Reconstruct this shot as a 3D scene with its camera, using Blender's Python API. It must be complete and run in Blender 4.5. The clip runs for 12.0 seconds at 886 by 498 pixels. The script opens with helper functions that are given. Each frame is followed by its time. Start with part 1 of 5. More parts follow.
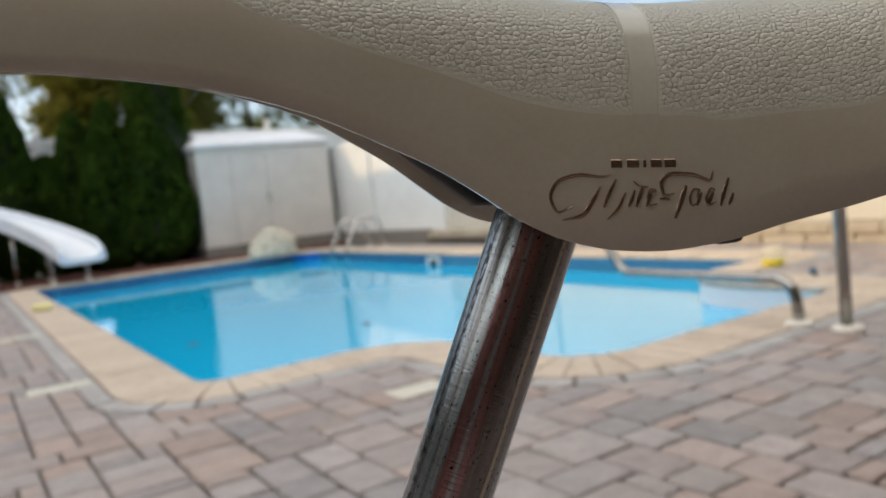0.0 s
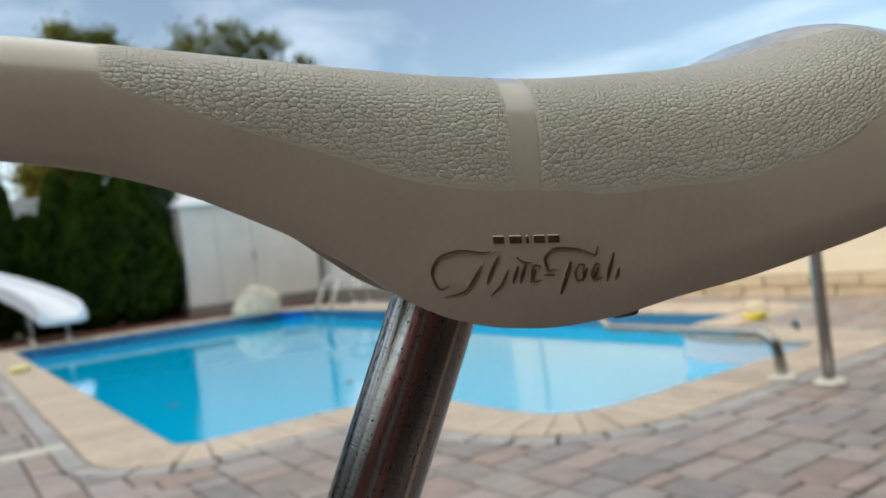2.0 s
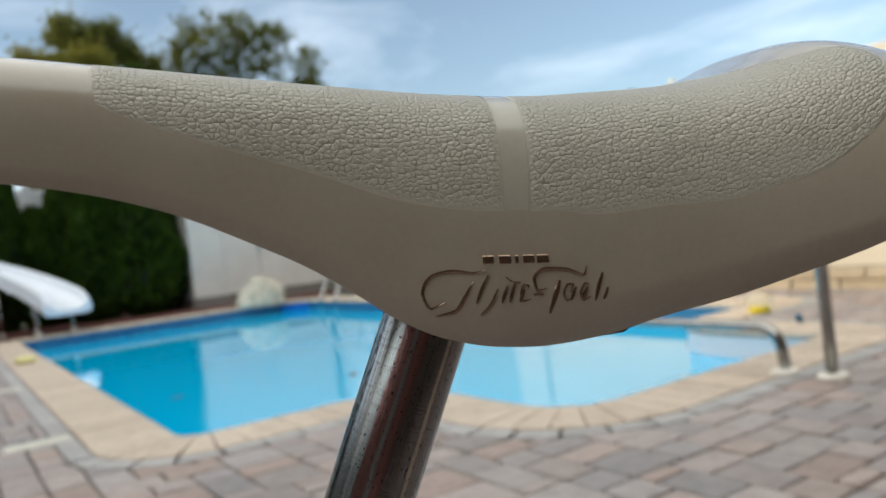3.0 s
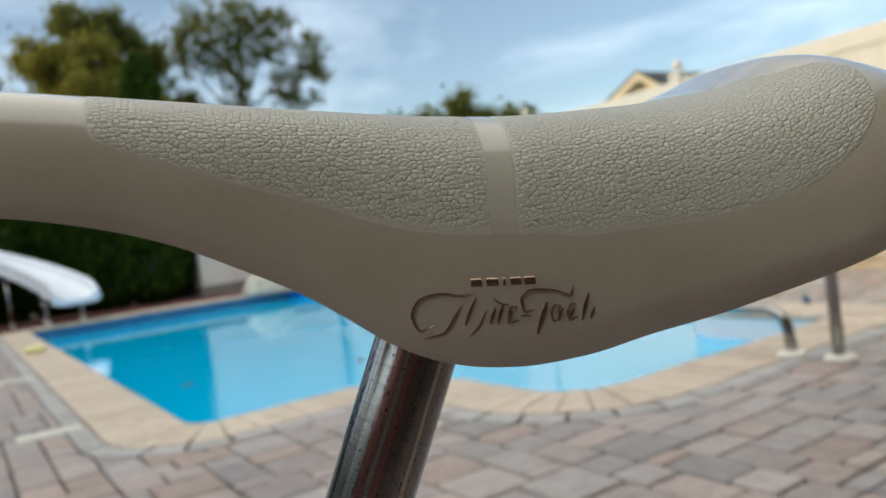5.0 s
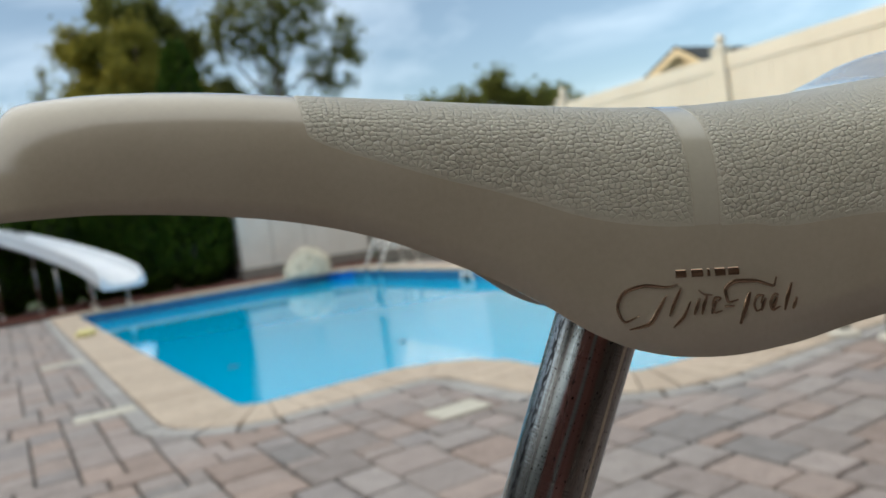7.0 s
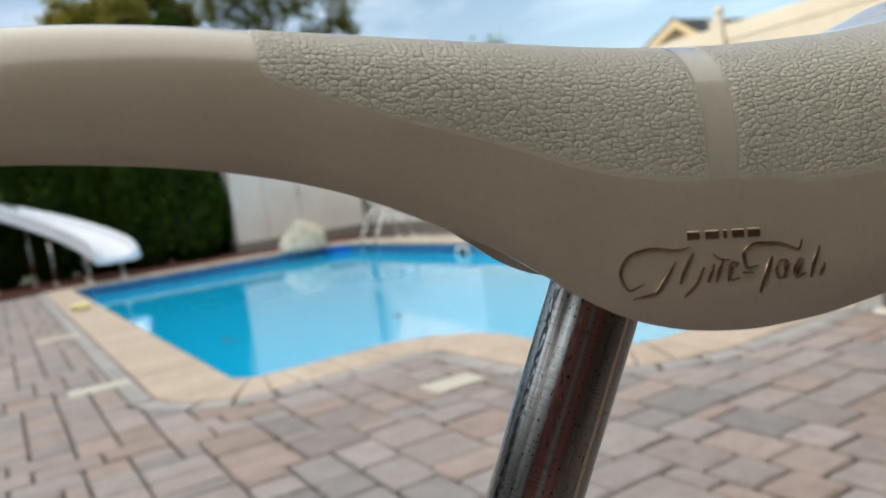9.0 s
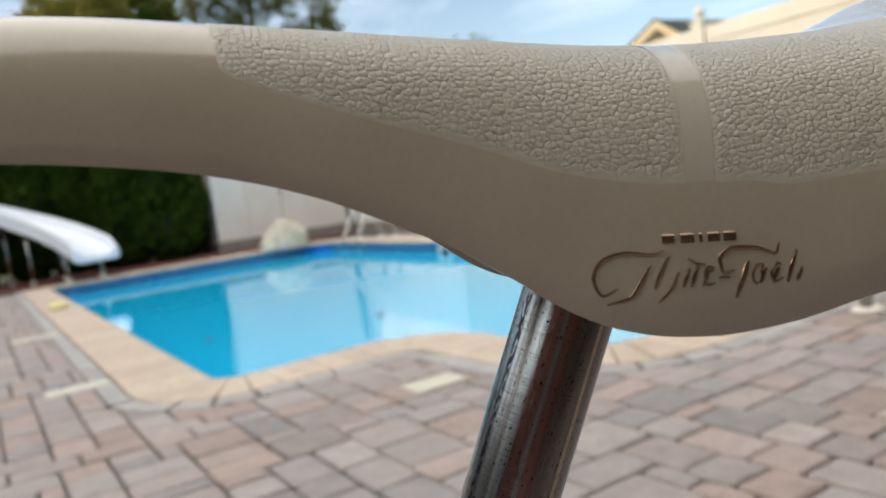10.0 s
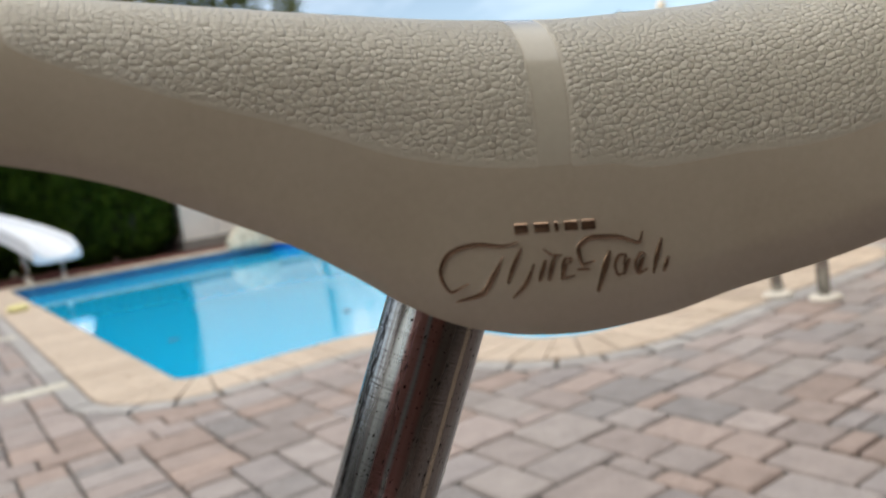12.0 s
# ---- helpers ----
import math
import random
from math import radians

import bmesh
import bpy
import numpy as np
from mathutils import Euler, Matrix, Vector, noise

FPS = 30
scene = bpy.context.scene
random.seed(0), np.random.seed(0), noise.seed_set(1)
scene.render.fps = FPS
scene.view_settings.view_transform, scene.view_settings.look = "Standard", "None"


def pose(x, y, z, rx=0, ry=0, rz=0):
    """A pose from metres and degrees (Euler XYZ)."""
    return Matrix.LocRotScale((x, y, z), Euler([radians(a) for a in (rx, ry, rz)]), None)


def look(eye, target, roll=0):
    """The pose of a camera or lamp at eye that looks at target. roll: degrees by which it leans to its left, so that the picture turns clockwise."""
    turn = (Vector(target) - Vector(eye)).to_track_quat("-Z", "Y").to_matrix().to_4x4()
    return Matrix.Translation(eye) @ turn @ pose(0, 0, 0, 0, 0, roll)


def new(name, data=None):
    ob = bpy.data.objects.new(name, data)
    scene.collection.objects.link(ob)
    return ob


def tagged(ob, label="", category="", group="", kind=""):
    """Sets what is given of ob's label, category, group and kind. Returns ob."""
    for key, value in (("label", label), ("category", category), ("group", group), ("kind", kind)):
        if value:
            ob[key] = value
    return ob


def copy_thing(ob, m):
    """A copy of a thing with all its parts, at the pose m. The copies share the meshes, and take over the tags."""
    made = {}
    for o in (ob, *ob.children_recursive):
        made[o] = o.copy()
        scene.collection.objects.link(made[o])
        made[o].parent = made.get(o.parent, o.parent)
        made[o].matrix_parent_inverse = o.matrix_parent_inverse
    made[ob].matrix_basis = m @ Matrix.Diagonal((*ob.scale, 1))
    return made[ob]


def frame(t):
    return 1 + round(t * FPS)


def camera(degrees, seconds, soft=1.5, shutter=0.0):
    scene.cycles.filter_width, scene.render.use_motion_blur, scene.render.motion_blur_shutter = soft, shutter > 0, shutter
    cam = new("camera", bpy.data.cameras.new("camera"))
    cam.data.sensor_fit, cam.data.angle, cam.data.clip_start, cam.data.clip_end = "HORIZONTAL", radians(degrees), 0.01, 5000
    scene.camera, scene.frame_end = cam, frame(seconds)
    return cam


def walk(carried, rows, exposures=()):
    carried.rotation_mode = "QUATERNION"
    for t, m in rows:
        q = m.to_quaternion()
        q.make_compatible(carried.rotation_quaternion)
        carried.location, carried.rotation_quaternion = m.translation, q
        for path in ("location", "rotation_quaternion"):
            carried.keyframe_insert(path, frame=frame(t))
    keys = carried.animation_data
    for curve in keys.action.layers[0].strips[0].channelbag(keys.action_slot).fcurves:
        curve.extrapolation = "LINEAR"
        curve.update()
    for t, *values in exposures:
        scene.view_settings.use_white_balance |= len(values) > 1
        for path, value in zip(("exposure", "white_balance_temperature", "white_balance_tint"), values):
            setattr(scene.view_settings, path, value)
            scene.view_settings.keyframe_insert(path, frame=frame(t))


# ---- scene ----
# ---------------------------------------------------------------- camera
cam = camera(61.0, 12.0)
PATH = [
    (0, (0.0013, -0.0009, 0.7309), (1.0805, 1.6763, 0.5819), -6.15),
    (0.5, (0.0210, -0.0211, 0.7309), (1.1326, 1.6407, 0.6746), -6.06),
    (1, (0.0229, -0.0191, 0.7288), (1.1444, 1.6369, 0.7141), -6.39),
    (1.5, (0.0241, -0.0100, 0.7321), (1.1501, 1.6428, 0.7366), -6.55),
    (2, (0.0227, -0.0112, 0.7330), (1.1483, 1.6420, 0.7275), -6.62),
    (2.5, (0.0237, -0.0113, 0.7335), (1.1445, 1.6451, 0.7178), -6.57),
    (3, (0.0247, -0.0149, 0.7388), (1.1392, 1.6455, 0.7127), -6.49),
    (4.8, (0.0329, -0.0244, 0.7454), (1.1330, 1.6410, 0.6880), -7.10),
    (5, (0.0270, -0.0204, 0.7472), (1.1233, 1.6510, 0.6817), -7.23),
    (5.5, (0.0039, -0.0070, 0.7562), (1.0747, 1.6803, 0.6772), -7.72),
    (6, (-0.0206, 0.0040, 0.7635), (1.0172, 1.7114, 0.6755), -8.00),
    (6.5, (-0.0234, 0.0044, 0.7611), (0.9906, 1.7256, 0.6646), -8.13),
    (7, (-0.0064, -0.0023, 0.7550), (1.0052, 1.7199, 0.6525), -8.00),
    (9, (0.0074, 0.0150, 0.7502), (1.0178, 1.7324, 0.5783), -7.97),
    (9.5, (0.0053, 0.0185, 0.7510), (1.0247, 1.7299, 0.5720), -7.81),
    (10, (0.0128, 0.0181, 0.7502), (1.0615, 1.7115, 0.5697), -7.78),
    (10.5, (0.0298, 0.0102, 0.7494), (1.1222, 1.6761, 0.5717), -7.73),
    (11, (0.0354, 0.0099, 0.7475), (1.1654, 1.6503, 0.5686), -8.04),
    (11.5, (0.0406, 0.0123, 0.7481), (1.1734, 1.6501, 0.5632), -8.21),
    (12, (0.0396, 0.0158, 0.7453), (1.1513, 1.6656, 0.5396), -8.43),
]
# seconds, stops, white balance
EXPOSURES = [(0.0, 0.24, 6600, 9), (0.6, 0.24, 6480, 6), (3.0, 0.27, 6440, 5), (7.0, 0.20, 6380, 4), (9.0, 0.39, 6600, 7), (12.0, 0.53, 6720, 9)]
walk(cam, [(t, look(eye, target, roll)) for t, eye, target, roll in PATH], EXPOSURES)
cam.data.dof.use_dof = True
cam.data.dof.focus_distance = 0.185
cam.data.dof.aperture_fstop = 15.8

# ---------------------------------------------------------------- world and sun
SUN_ELEVATION, SUN_AZIMUTH = radians(16), radians(-14)   # azimuth: the way the light travels, from +x
world = bpy.data.worlds.new("evening_sky")
scene.world = world
world.use_nodes = True
wn, wl = world.node_tree.nodes, world.node_tree.links
sky = wn.new("ShaderNodeTexSky")
sky.sky_type, sky.sun_disc = "NISHITA", False
sky.sun_elevation = SUN_ELEVATION
sky.sun_rotation = radians(-90) + SUN_AZIMUTH * -1
sky.air_density, sky.dust_density, sky.ozone_density = 0.88, 1.0, 1.2
coords = wn.new("ShaderNodeTexCoord")
stretch = wn.new("ShaderNodeMapping")
stretch.inputs["Scale"].default_value = (1.6, 1.0, 4.5)
stretch.inputs["Rotation"].default_value = (0.25, 0.3, 0.6)
wisps = wn.new("ShaderNodeTexNoise")
wisps.inputs["Scale"].default_value, wisps.inputs["Detail"].default_value = 1.7, 7.0
wisps.inputs["Roughness"].default_value, wisps.inputs["Distortion"].default_value = 0.56, 0.8
ramp = wn.new("ShaderNodeValToRGB")
ramp.color_ramp.elements[0].position, ramp.color_ramp.elements[1].position = 0.43, 0.76
ramp.color_ramp.elements[0].color, ramp.color_ramp.elements[1].color = (0.06, 0.06, 0.06, 1), (0.42, 0.43, 0.43, 1)
cloud = wn.new("ShaderNodeMix")
cloud.data_type = "RGBA"
cloud.inputs["B"].default_value = (10.0, 10.6, 11.6, 1)
wl.new(coords.outputs["Generated"], stretch.inputs["Vector"])
wl.new(stretch.outputs["Vector"], wisps.inputs["Vector"])
wl.new(wisps.outputs["Fac"], ramp.inputs["Fac"])
wl.new(ramp.outputs["Color"], cloud.inputs["Factor"])
wl.new(sky.outputs["Color"], cloud.inputs["A"])
# high thin haze, brightest overhead and towards the sun
toward = wn.new("ShaderNodeVectorMath")
toward.operation = "DOT_PRODUCT"
toward.inputs[1].default_value = Vector((-0.34, 0.05, 0.93)).normalized()
veil = wn.new("ShaderNodeMapRange")
veil.interpolation_type = "SMOOTHSTEP"
veil.inputs["From Min"].default_value, veil.inputs["From Max"].default_value = 0.30, 1.0
veil.inputs["To Max"].default_value = 0.85
haze = wn.new("ShaderNodeMix")
haze.data_type = "RGBA"
haze.inputs["B"].default_value = (13.2, 12.8, 12.3, 1)
wl.new(coords.outputs["Generated"], toward.inputs[0])
wl.new(toward.outputs["Value"], veil.inputs["Value"])
wl.new(veil.outputs["Result"], haze.inputs["Factor"])
wl.new(cloud.outputs["Result"], haze.inputs["A"])
wl.new(haze.outputs["Result"], wn["Background"].inputs["Color"])
wn["Background"].inputs["Strength"].default_value = 0.148

sun = new("sun", bpy.data.lights.new("sun", "SUN"))
sun.data.energy, sun.data.angle, sun.data.color = 1.4, radians(0.6), (1.0, 0.71, 0.40)
sun_way = Vector((math.cos(SUN_AZIMUTH) * math.cos(SUN_ELEVATION), math.sin(SUN_AZIMUTH) * math.cos(SUN_ELEVATION), -math.sin(SUN_ELEVATION)))
sun.matrix_world = look((-20, 0, 12), Vector((-20, 0, 12)) + sun_way)

# ---------------------------------------------------------------- materials


def surface(name, low, high, scale=8.0, rough=0.6, bump=0.3, metal=0.0, vary=0.0, fine=60.0, rough_vary=0.15, depth=0.004, stretch_xyz=(1, 1, 1), spots=None, spot_scale=20.0, spot_size=0.62, coat=0.0):
    """A material with broad blotches between two colours, fine grain in tone, gloss and relief, and an own tone for each piece."""
    m = bpy.data.materials.new(name)
    m.use_nodes = True
    n, l = m.node_tree.nodes, m.node_tree.links
    b = n["Principled BSDF"]
    geo = n.new("ShaderNodeNewGeometry")
    mapping = n.new("ShaderNodeMapping")
    mapping.inputs["Scale"].default_value = stretch_xyz
    l.new(geo.outputs["Position"], mapping.inputs["Vector"])
    broad, grain = n.new("ShaderNodeTexNoise"), n.new("ShaderNodeTexNoise")
    for tex, s, detail in ((broad, scale, 4.0), (grain, fine, 6.0)):
        tex.inputs["Scale"].default_value, tex.inputs["Detail"].default_value = s, detail
        l.new(mapping.outputs["Vector"], tex.inputs["Vector"])
    blend = n.new("ShaderNodeMath")
    blend.operation = "MULTIPLY_ADD"
    blend.inputs[1].default_value, blend.inputs[2].default_value = 0.6, 0.0
    l.new(broad.outputs["Fac"], blend.inputs[0])
    add = n.new("ShaderNodeMath")
    add.operation = "MULTIPLY_ADD"
    add.inputs[1].default_value = 0.4
    l.new(grain.outputs["Fac"], add.inputs[0])
    l.new(blend.outputs[0], add.inputs[2])
    tone = n.new("ShaderNodeMapRange")
    tone.inputs["From Min"].default_value, tone.inputs["From Max"].default_value = 0.35, 0.65
    l.new(add.outputs[0], tone.inputs["Value"])
    last = tone.outputs["Result"]
    info = n.new("ShaderNodeObjectInfo")
    both = n.new("ShaderNodeMath")
    both.operation = "ADD"
    l.new(info.outputs["Random"], both.inputs[0])
    l.new(geo.outputs["Random Per Island"], both.inputs[1])
    own = n.new("ShaderNodeMath")
    own.operation = "FRACT"
    l.new(both.outputs[0], own.inputs[0])
    mix = n.new("ShaderNodeMix")
    mix.data_type = "RGBA"
    mix.inputs["A"].default_value, mix.inputs["B"].default_value = (*low, 1), (*high, 1)
    if vary:
        shift = n.new("ShaderNodeMix")
        shift.inputs["Factor"].default_value = vary
        l.new(last, shift.inputs["A"])
        l.new(own.outputs[0], shift.inputs["B"])
        last = shift.outputs["Result"]
    l.new(last, mix.inputs["Factor"])
    colour = mix.outputs["Result"]
    if spots:
        dots = n.new("ShaderNodeTexNoise")
        dots.inputs["Scale"].default_value, dots.inputs["Detail"].default_value = spot_scale, 5.0
        l.new(mapping.outputs["Vector"], dots.inputs["Vector"])
        cut = n.new("ShaderNodeMapRange")
        cut.inputs["From Min"].default_value, cut.inputs["From Max"].default_value = spot_size, spot_size + 0.06
        l.new(dots.outputs["Fac"], cut.inputs["Value"])
        stain = n.new("ShaderNodeMix")
        stain.data_type = "RGBA"
        stain.inputs["B"].default_value = (*spots, 1)
        l.new(cut.outputs["Result"], stain.inputs["Factor"])
        l.new(colour, stain.inputs["A"])
        colour = stain.outputs["Result"]
    l.new(colour, b.inputs["Base Color"])
    gloss = n.new("ShaderNodeMapRange")
    gloss.inputs["To Min"].default_value, gloss.inputs["To Max"].default_value = max(0.02, rough - rough_vary), min(1.0, rough + rough_vary)
    l.new(add.outputs[0], gloss.inputs["Value"])
    l.new(gloss.outputs["Result"], b.inputs["Roughness"])
    b.inputs["Metallic"].default_value = metal
    b.inputs["Coat Weight"].default_value = coat
    if bump:
        relief = n.new("ShaderNodeBump")
        relief.inputs["Strength"].default_value, relief.inputs["Distance"].default_value = bump, depth
        l.new(add.outputs[0], relief.inputs["Height"])
        l.new(relief.outputs["Normal"], b.inputs["Normal"])
    return m


def tint_by_piece(m, colours, amount):
    """Mixes one of several stone colours into each piece of the material m."""
    n, l = m.node_tree.nodes, m.node_tree.links
    b = n["Principled BSDF"]
    source = b.inputs["Base Color"].links[0].from_socket
    info, geo = n.new("ShaderNodeObjectInfo"), n.new("ShaderNodeNewGeometry")
    both, own = n.new("ShaderNodeMath"), n.new("ShaderNodeMath")
    both.operation, own.operation = "MULTIPLY_ADD", "FRACT"
    both.inputs[1].default_value = 7.31
    l.new(info.outputs["Random"], both.inputs[0])
    l.new(geo.outputs["Random Per Island"], both.inputs[2])
    l.new(both.outputs[0], own.inputs[0])
    pick = n.new("ShaderNodeValToRGB")
    pick.color_ramp.interpolation = "CONSTANT"
    while len(pick.color_ramp.elements) < len(colours):
        pick.color_ramp.elements.new(0.5)
    for k, (e, c) in enumerate(zip(pick.color_ramp.elements, colours)):
        e.position, e.color = k / len(colours), (*c, 1)
    l.new(own.outputs[0], pick.inputs["Fac"])
    mix = n.new("ShaderNodeMix")
    mix.data_type, mix.blend_type = "RGBA", "MULTIPLY"
    mix.inputs["Factor"].default_value = amount
    l.new(source, mix.inputs["A"])
    l.new(pick.outputs["Color"], mix.inputs["B"])
    l.new(mix.outputs["Result"], b.inputs["Base Color"])


PAVER = surface("tumbled_concrete_paver", (0.235, 0.212, 0.202), (0.43, 0.390, 0.372), 14, 0.82, 0.7, fine=110, vary=0.45, depth=0.006, spots=(0.19, 0.16, 0.15), spot_scale=75, spot_size=0.63)
tint_by_piece(PAVER, [(0.98, 0.91, 0.89), (0.88, 0.87, 0.89), (0.98, 0.87, 0.82), (0.93, 0.91, 0.91), (1.02, 0.96, 0.94), (0.76, 0.77, 0.79), (0.98, 0.84, 0.77), (0.90, 0.88, 0.87), (0.96, 0.89, 0.87), (0.84, 0.80, 0.79)], 1.0)
BORDER = surface("grey_border_brick", (0.27, 0.255, 0.245), (0.44, 0.42, 0.405), 16, 0.82, 0.6, fine=120, vary=0.4, depth=0.005)
COPING = surface("tan_coping_brick", (0.41, 0.325, 0.25), (0.61, 0.505, 0.40), 9, 0.72, 0.4, fine=90, vary=0.45, depth=0.003, spots=(0.30, 0.21, 0.14), spot_scale=22, spot_size=0.62)
SAND = surface("joint_sand", (0.022, 0.020, 0.016), (0.05, 0.045, 0.034), 20, 0.95, 0.8, fine=200)
SOIL = surface("red_mulch", (0.07, 0.022, 0.016), (0.17, 0.055, 0.035), 25, 0.95, 1.0, fine=120, depth=0.02)
GRASS = surface("lawn", (0.035, 0.055, 0.018), (0.075, 0.10, 0.03), 3, 0.9, 1.0, fine=90, depth=0.02)
PALE = surface("pale_concrete_insert", (0.48, 0.455, 0.385), (0.60, 0.57, 0.49), 12, 0.8, 0.4, fine=80)
WALLBLOCK = surface("sandy_wall_block", (0.36, 0.30, 0.22), (0.56, 0.49, 0.38), 9, 0.85, 0.7, fine=70, vary=0.4, depth=0.008)
TIMBER = surface("weathered_grey_timber", (0.14, 0.125, 0.11), (0.27, 0.245, 0.21), 6, 0.85, 0.6, fine=70, stretch_xyz=(1, 6, 6), depth=0.004)
VINYL = surface("white_vinyl", (0.74, 0.73, 0.70), (0.82, 0.81, 0.78), 3, 0.42, 0.05, fine=40, rough_vary=0.08)
# white vinyl again, with the warm sun's cream put into its colour
SUNVINYL = surface("sun_toned_vinyl", (0.58, 0.54, 0.455), (0.64, 0.60, 0.515), 3, 0.42, 0.05, fine=40, rough_vary=0.08)
SHED = surface("off_white_shed_panel", (0.62, 0.57, 0.505), (0.72, 0.665, 0.60), 3, 0.5, 0.12, fine=50, spots=(0.50, 0.45, 0.40), spot_scale=5, spot_size=0.70)
SHEDROOF = surface("white_shed_roof", (0.70, 0.70, 0.72), (0.80, 0.80, 0.81), 3, 0.45, 0.1, fine=40)
GAPSHADE = surface("gap_shade", (0.012, 0.011, 0.010), (0.02, 0.018, 0.016), 5, 0.9, 0.0)
STEEL = surface("brushed_stainless_tube", (0.50, 0.49, 0.47), (0.66, 0.65, 0.63), 12, 0.24, 0.05, metal=1.0, fine=160, rough_vary=0.08, depth=0.001)
POLESTEEL = surface("polished_stainless_tube", (0.27, 0.26, 0.245), (0.36, 0.35, 0.33), 12, 0.11, 0.05, metal=1.0, fine=160, depth=0.001)
FLANGE = surface("cream_plastic_flange", (0.62, 0.58, 0.50), (0.74, 0.70, 0.62), 20, 0.5, 0.1, fine=120)
SLIDE = surface("white_gelcoat", (0.72, 0.75, 0.80), (0.80, 0.82, 0.86), 3, 0.24, 0.03, fine=50, rough_vary=0.08)
ROCK = surface("moulded_rock_shell", (0.40, 0.36, 0.27), (0.66, 0.60, 0.48), 6, 0.75, 0.8, fine=34, depth=0.02, spots=(0.24, 0.20, 0.13), spot_scale=8, spot_size=0.64)
TOYYELLOW = surface("yellow_plastic", (0.72, 0.62, 0.02), (0.85, 0.74, 0.05), 20, 0.35, 0.05)
TOYBLUE = surface("dark_blue_plastic", (0.01, 0.05, 0.11), (0.02, 0.09, 0.16), 20, 0.4, 0.05)
TOYPALE = surface("pale_yellow_foam", (0.68, 0.62, 0.25), (0.80, 0.74, 0.40), 30, 0.8, 0.3)
BARK = surface("bark", (0.05, 0.038, 0.028), (0.11, 0.085, 0.065), 6, 0.95, 1.0, fine=40, depth=0.03)
CONIFER = surface("arborvitae_spray", (0.010, 0.028, 0.004), (0.062, 0.105, 0.011), 1.6, 0.6, 0.0, fine=6, vary=0.5)
CONIFERSHADE = surface("arborvitae_core_shade", (0.006, 0.011, 0.004), (0.012, 0.022, 0.006), 4, 0.9, 0.0)
LEAF = surface("olive_leaf", (0.062, 0.076, 0.014), (0.20, 0.195, 0.040), 0.6, 0.55, 0.0, fine=5, vary=0.5)
LEAFDARK = surface("green_leaf", (0.055, 0.070, 0.020), (0.15, 0.155, 0.048), 0.6, 0.55, 0.0, fine=5, vary=0.5)
SIDING = surface("cream_house_siding", (0.76, 0.61, 0.38), (0.82, 0.68, 0.45), 4, 0.6, 0.1, fine=30)
TRIM = surface("cream_house_trim", (0.80, 0.64, 0.40), (0.85, 0.70, 0.48), 4, 0.5, 0.05, fine=30)
SHINGLE = surface("dark_roof_shingle", (0.03, 0.033, 0.036), (0.065, 0.068, 0.07), 8, 0.9, 0.5, fine=40, depth=0.01)
# dark render, only for the added light blockers
SHADEWALL = surface("blocker_wall_render", (0.085, 0.066, 0.052), (0.125, 0.096, 0.075), 2, 0.8, 0.3, fine=30)
BLACKMETAL = surface("black_steel", (0.012, 0.012, 0.012), (0.03, 0.03, 0.03), 60, 0.4, 0.1, fine=400, depth=0.0003)
BLUEPATCH = surface("deep_blue_liner", (0.004, 0.11, 0.42), (0.01, 0.16, 0.56), 6, 0.3, 0.05, fine=40)
DEBRIS = surface("dead_leaf", (0.03, 0.018, 0.010), (0.07, 0.04, 0.02), 60, 0.7, 0.1, fine=200)

# leaves let some light through
for m, tint in ((LEAF, (0.34, 0.31, 0.065)), (LEAFDARK, (0.22, 0.24, 0.06)), (CONIFER, (0.03, 0.06, 0.01))):
    n, l = m.node_tree.nodes, m.node_tree.links
    glow, both = n.new("ShaderNodeBsdfTranslucent"), n.new("ShaderNodeMixShader")
    glow.inputs["Color"].default_value = (*tint, 1)
    n["Principled BSDF"].inputs["Specular IOR Level"].default_value = 0.08
    both.inputs["Fac"].default_value = 0.42
    l.new(n["Principled BSDF"].outputs[0], both.inputs[1])
    l.new(glow.outputs[0], both.inputs[2])
    l.new(both.outputs[0], n["Material Output"].inputs["Surface"])


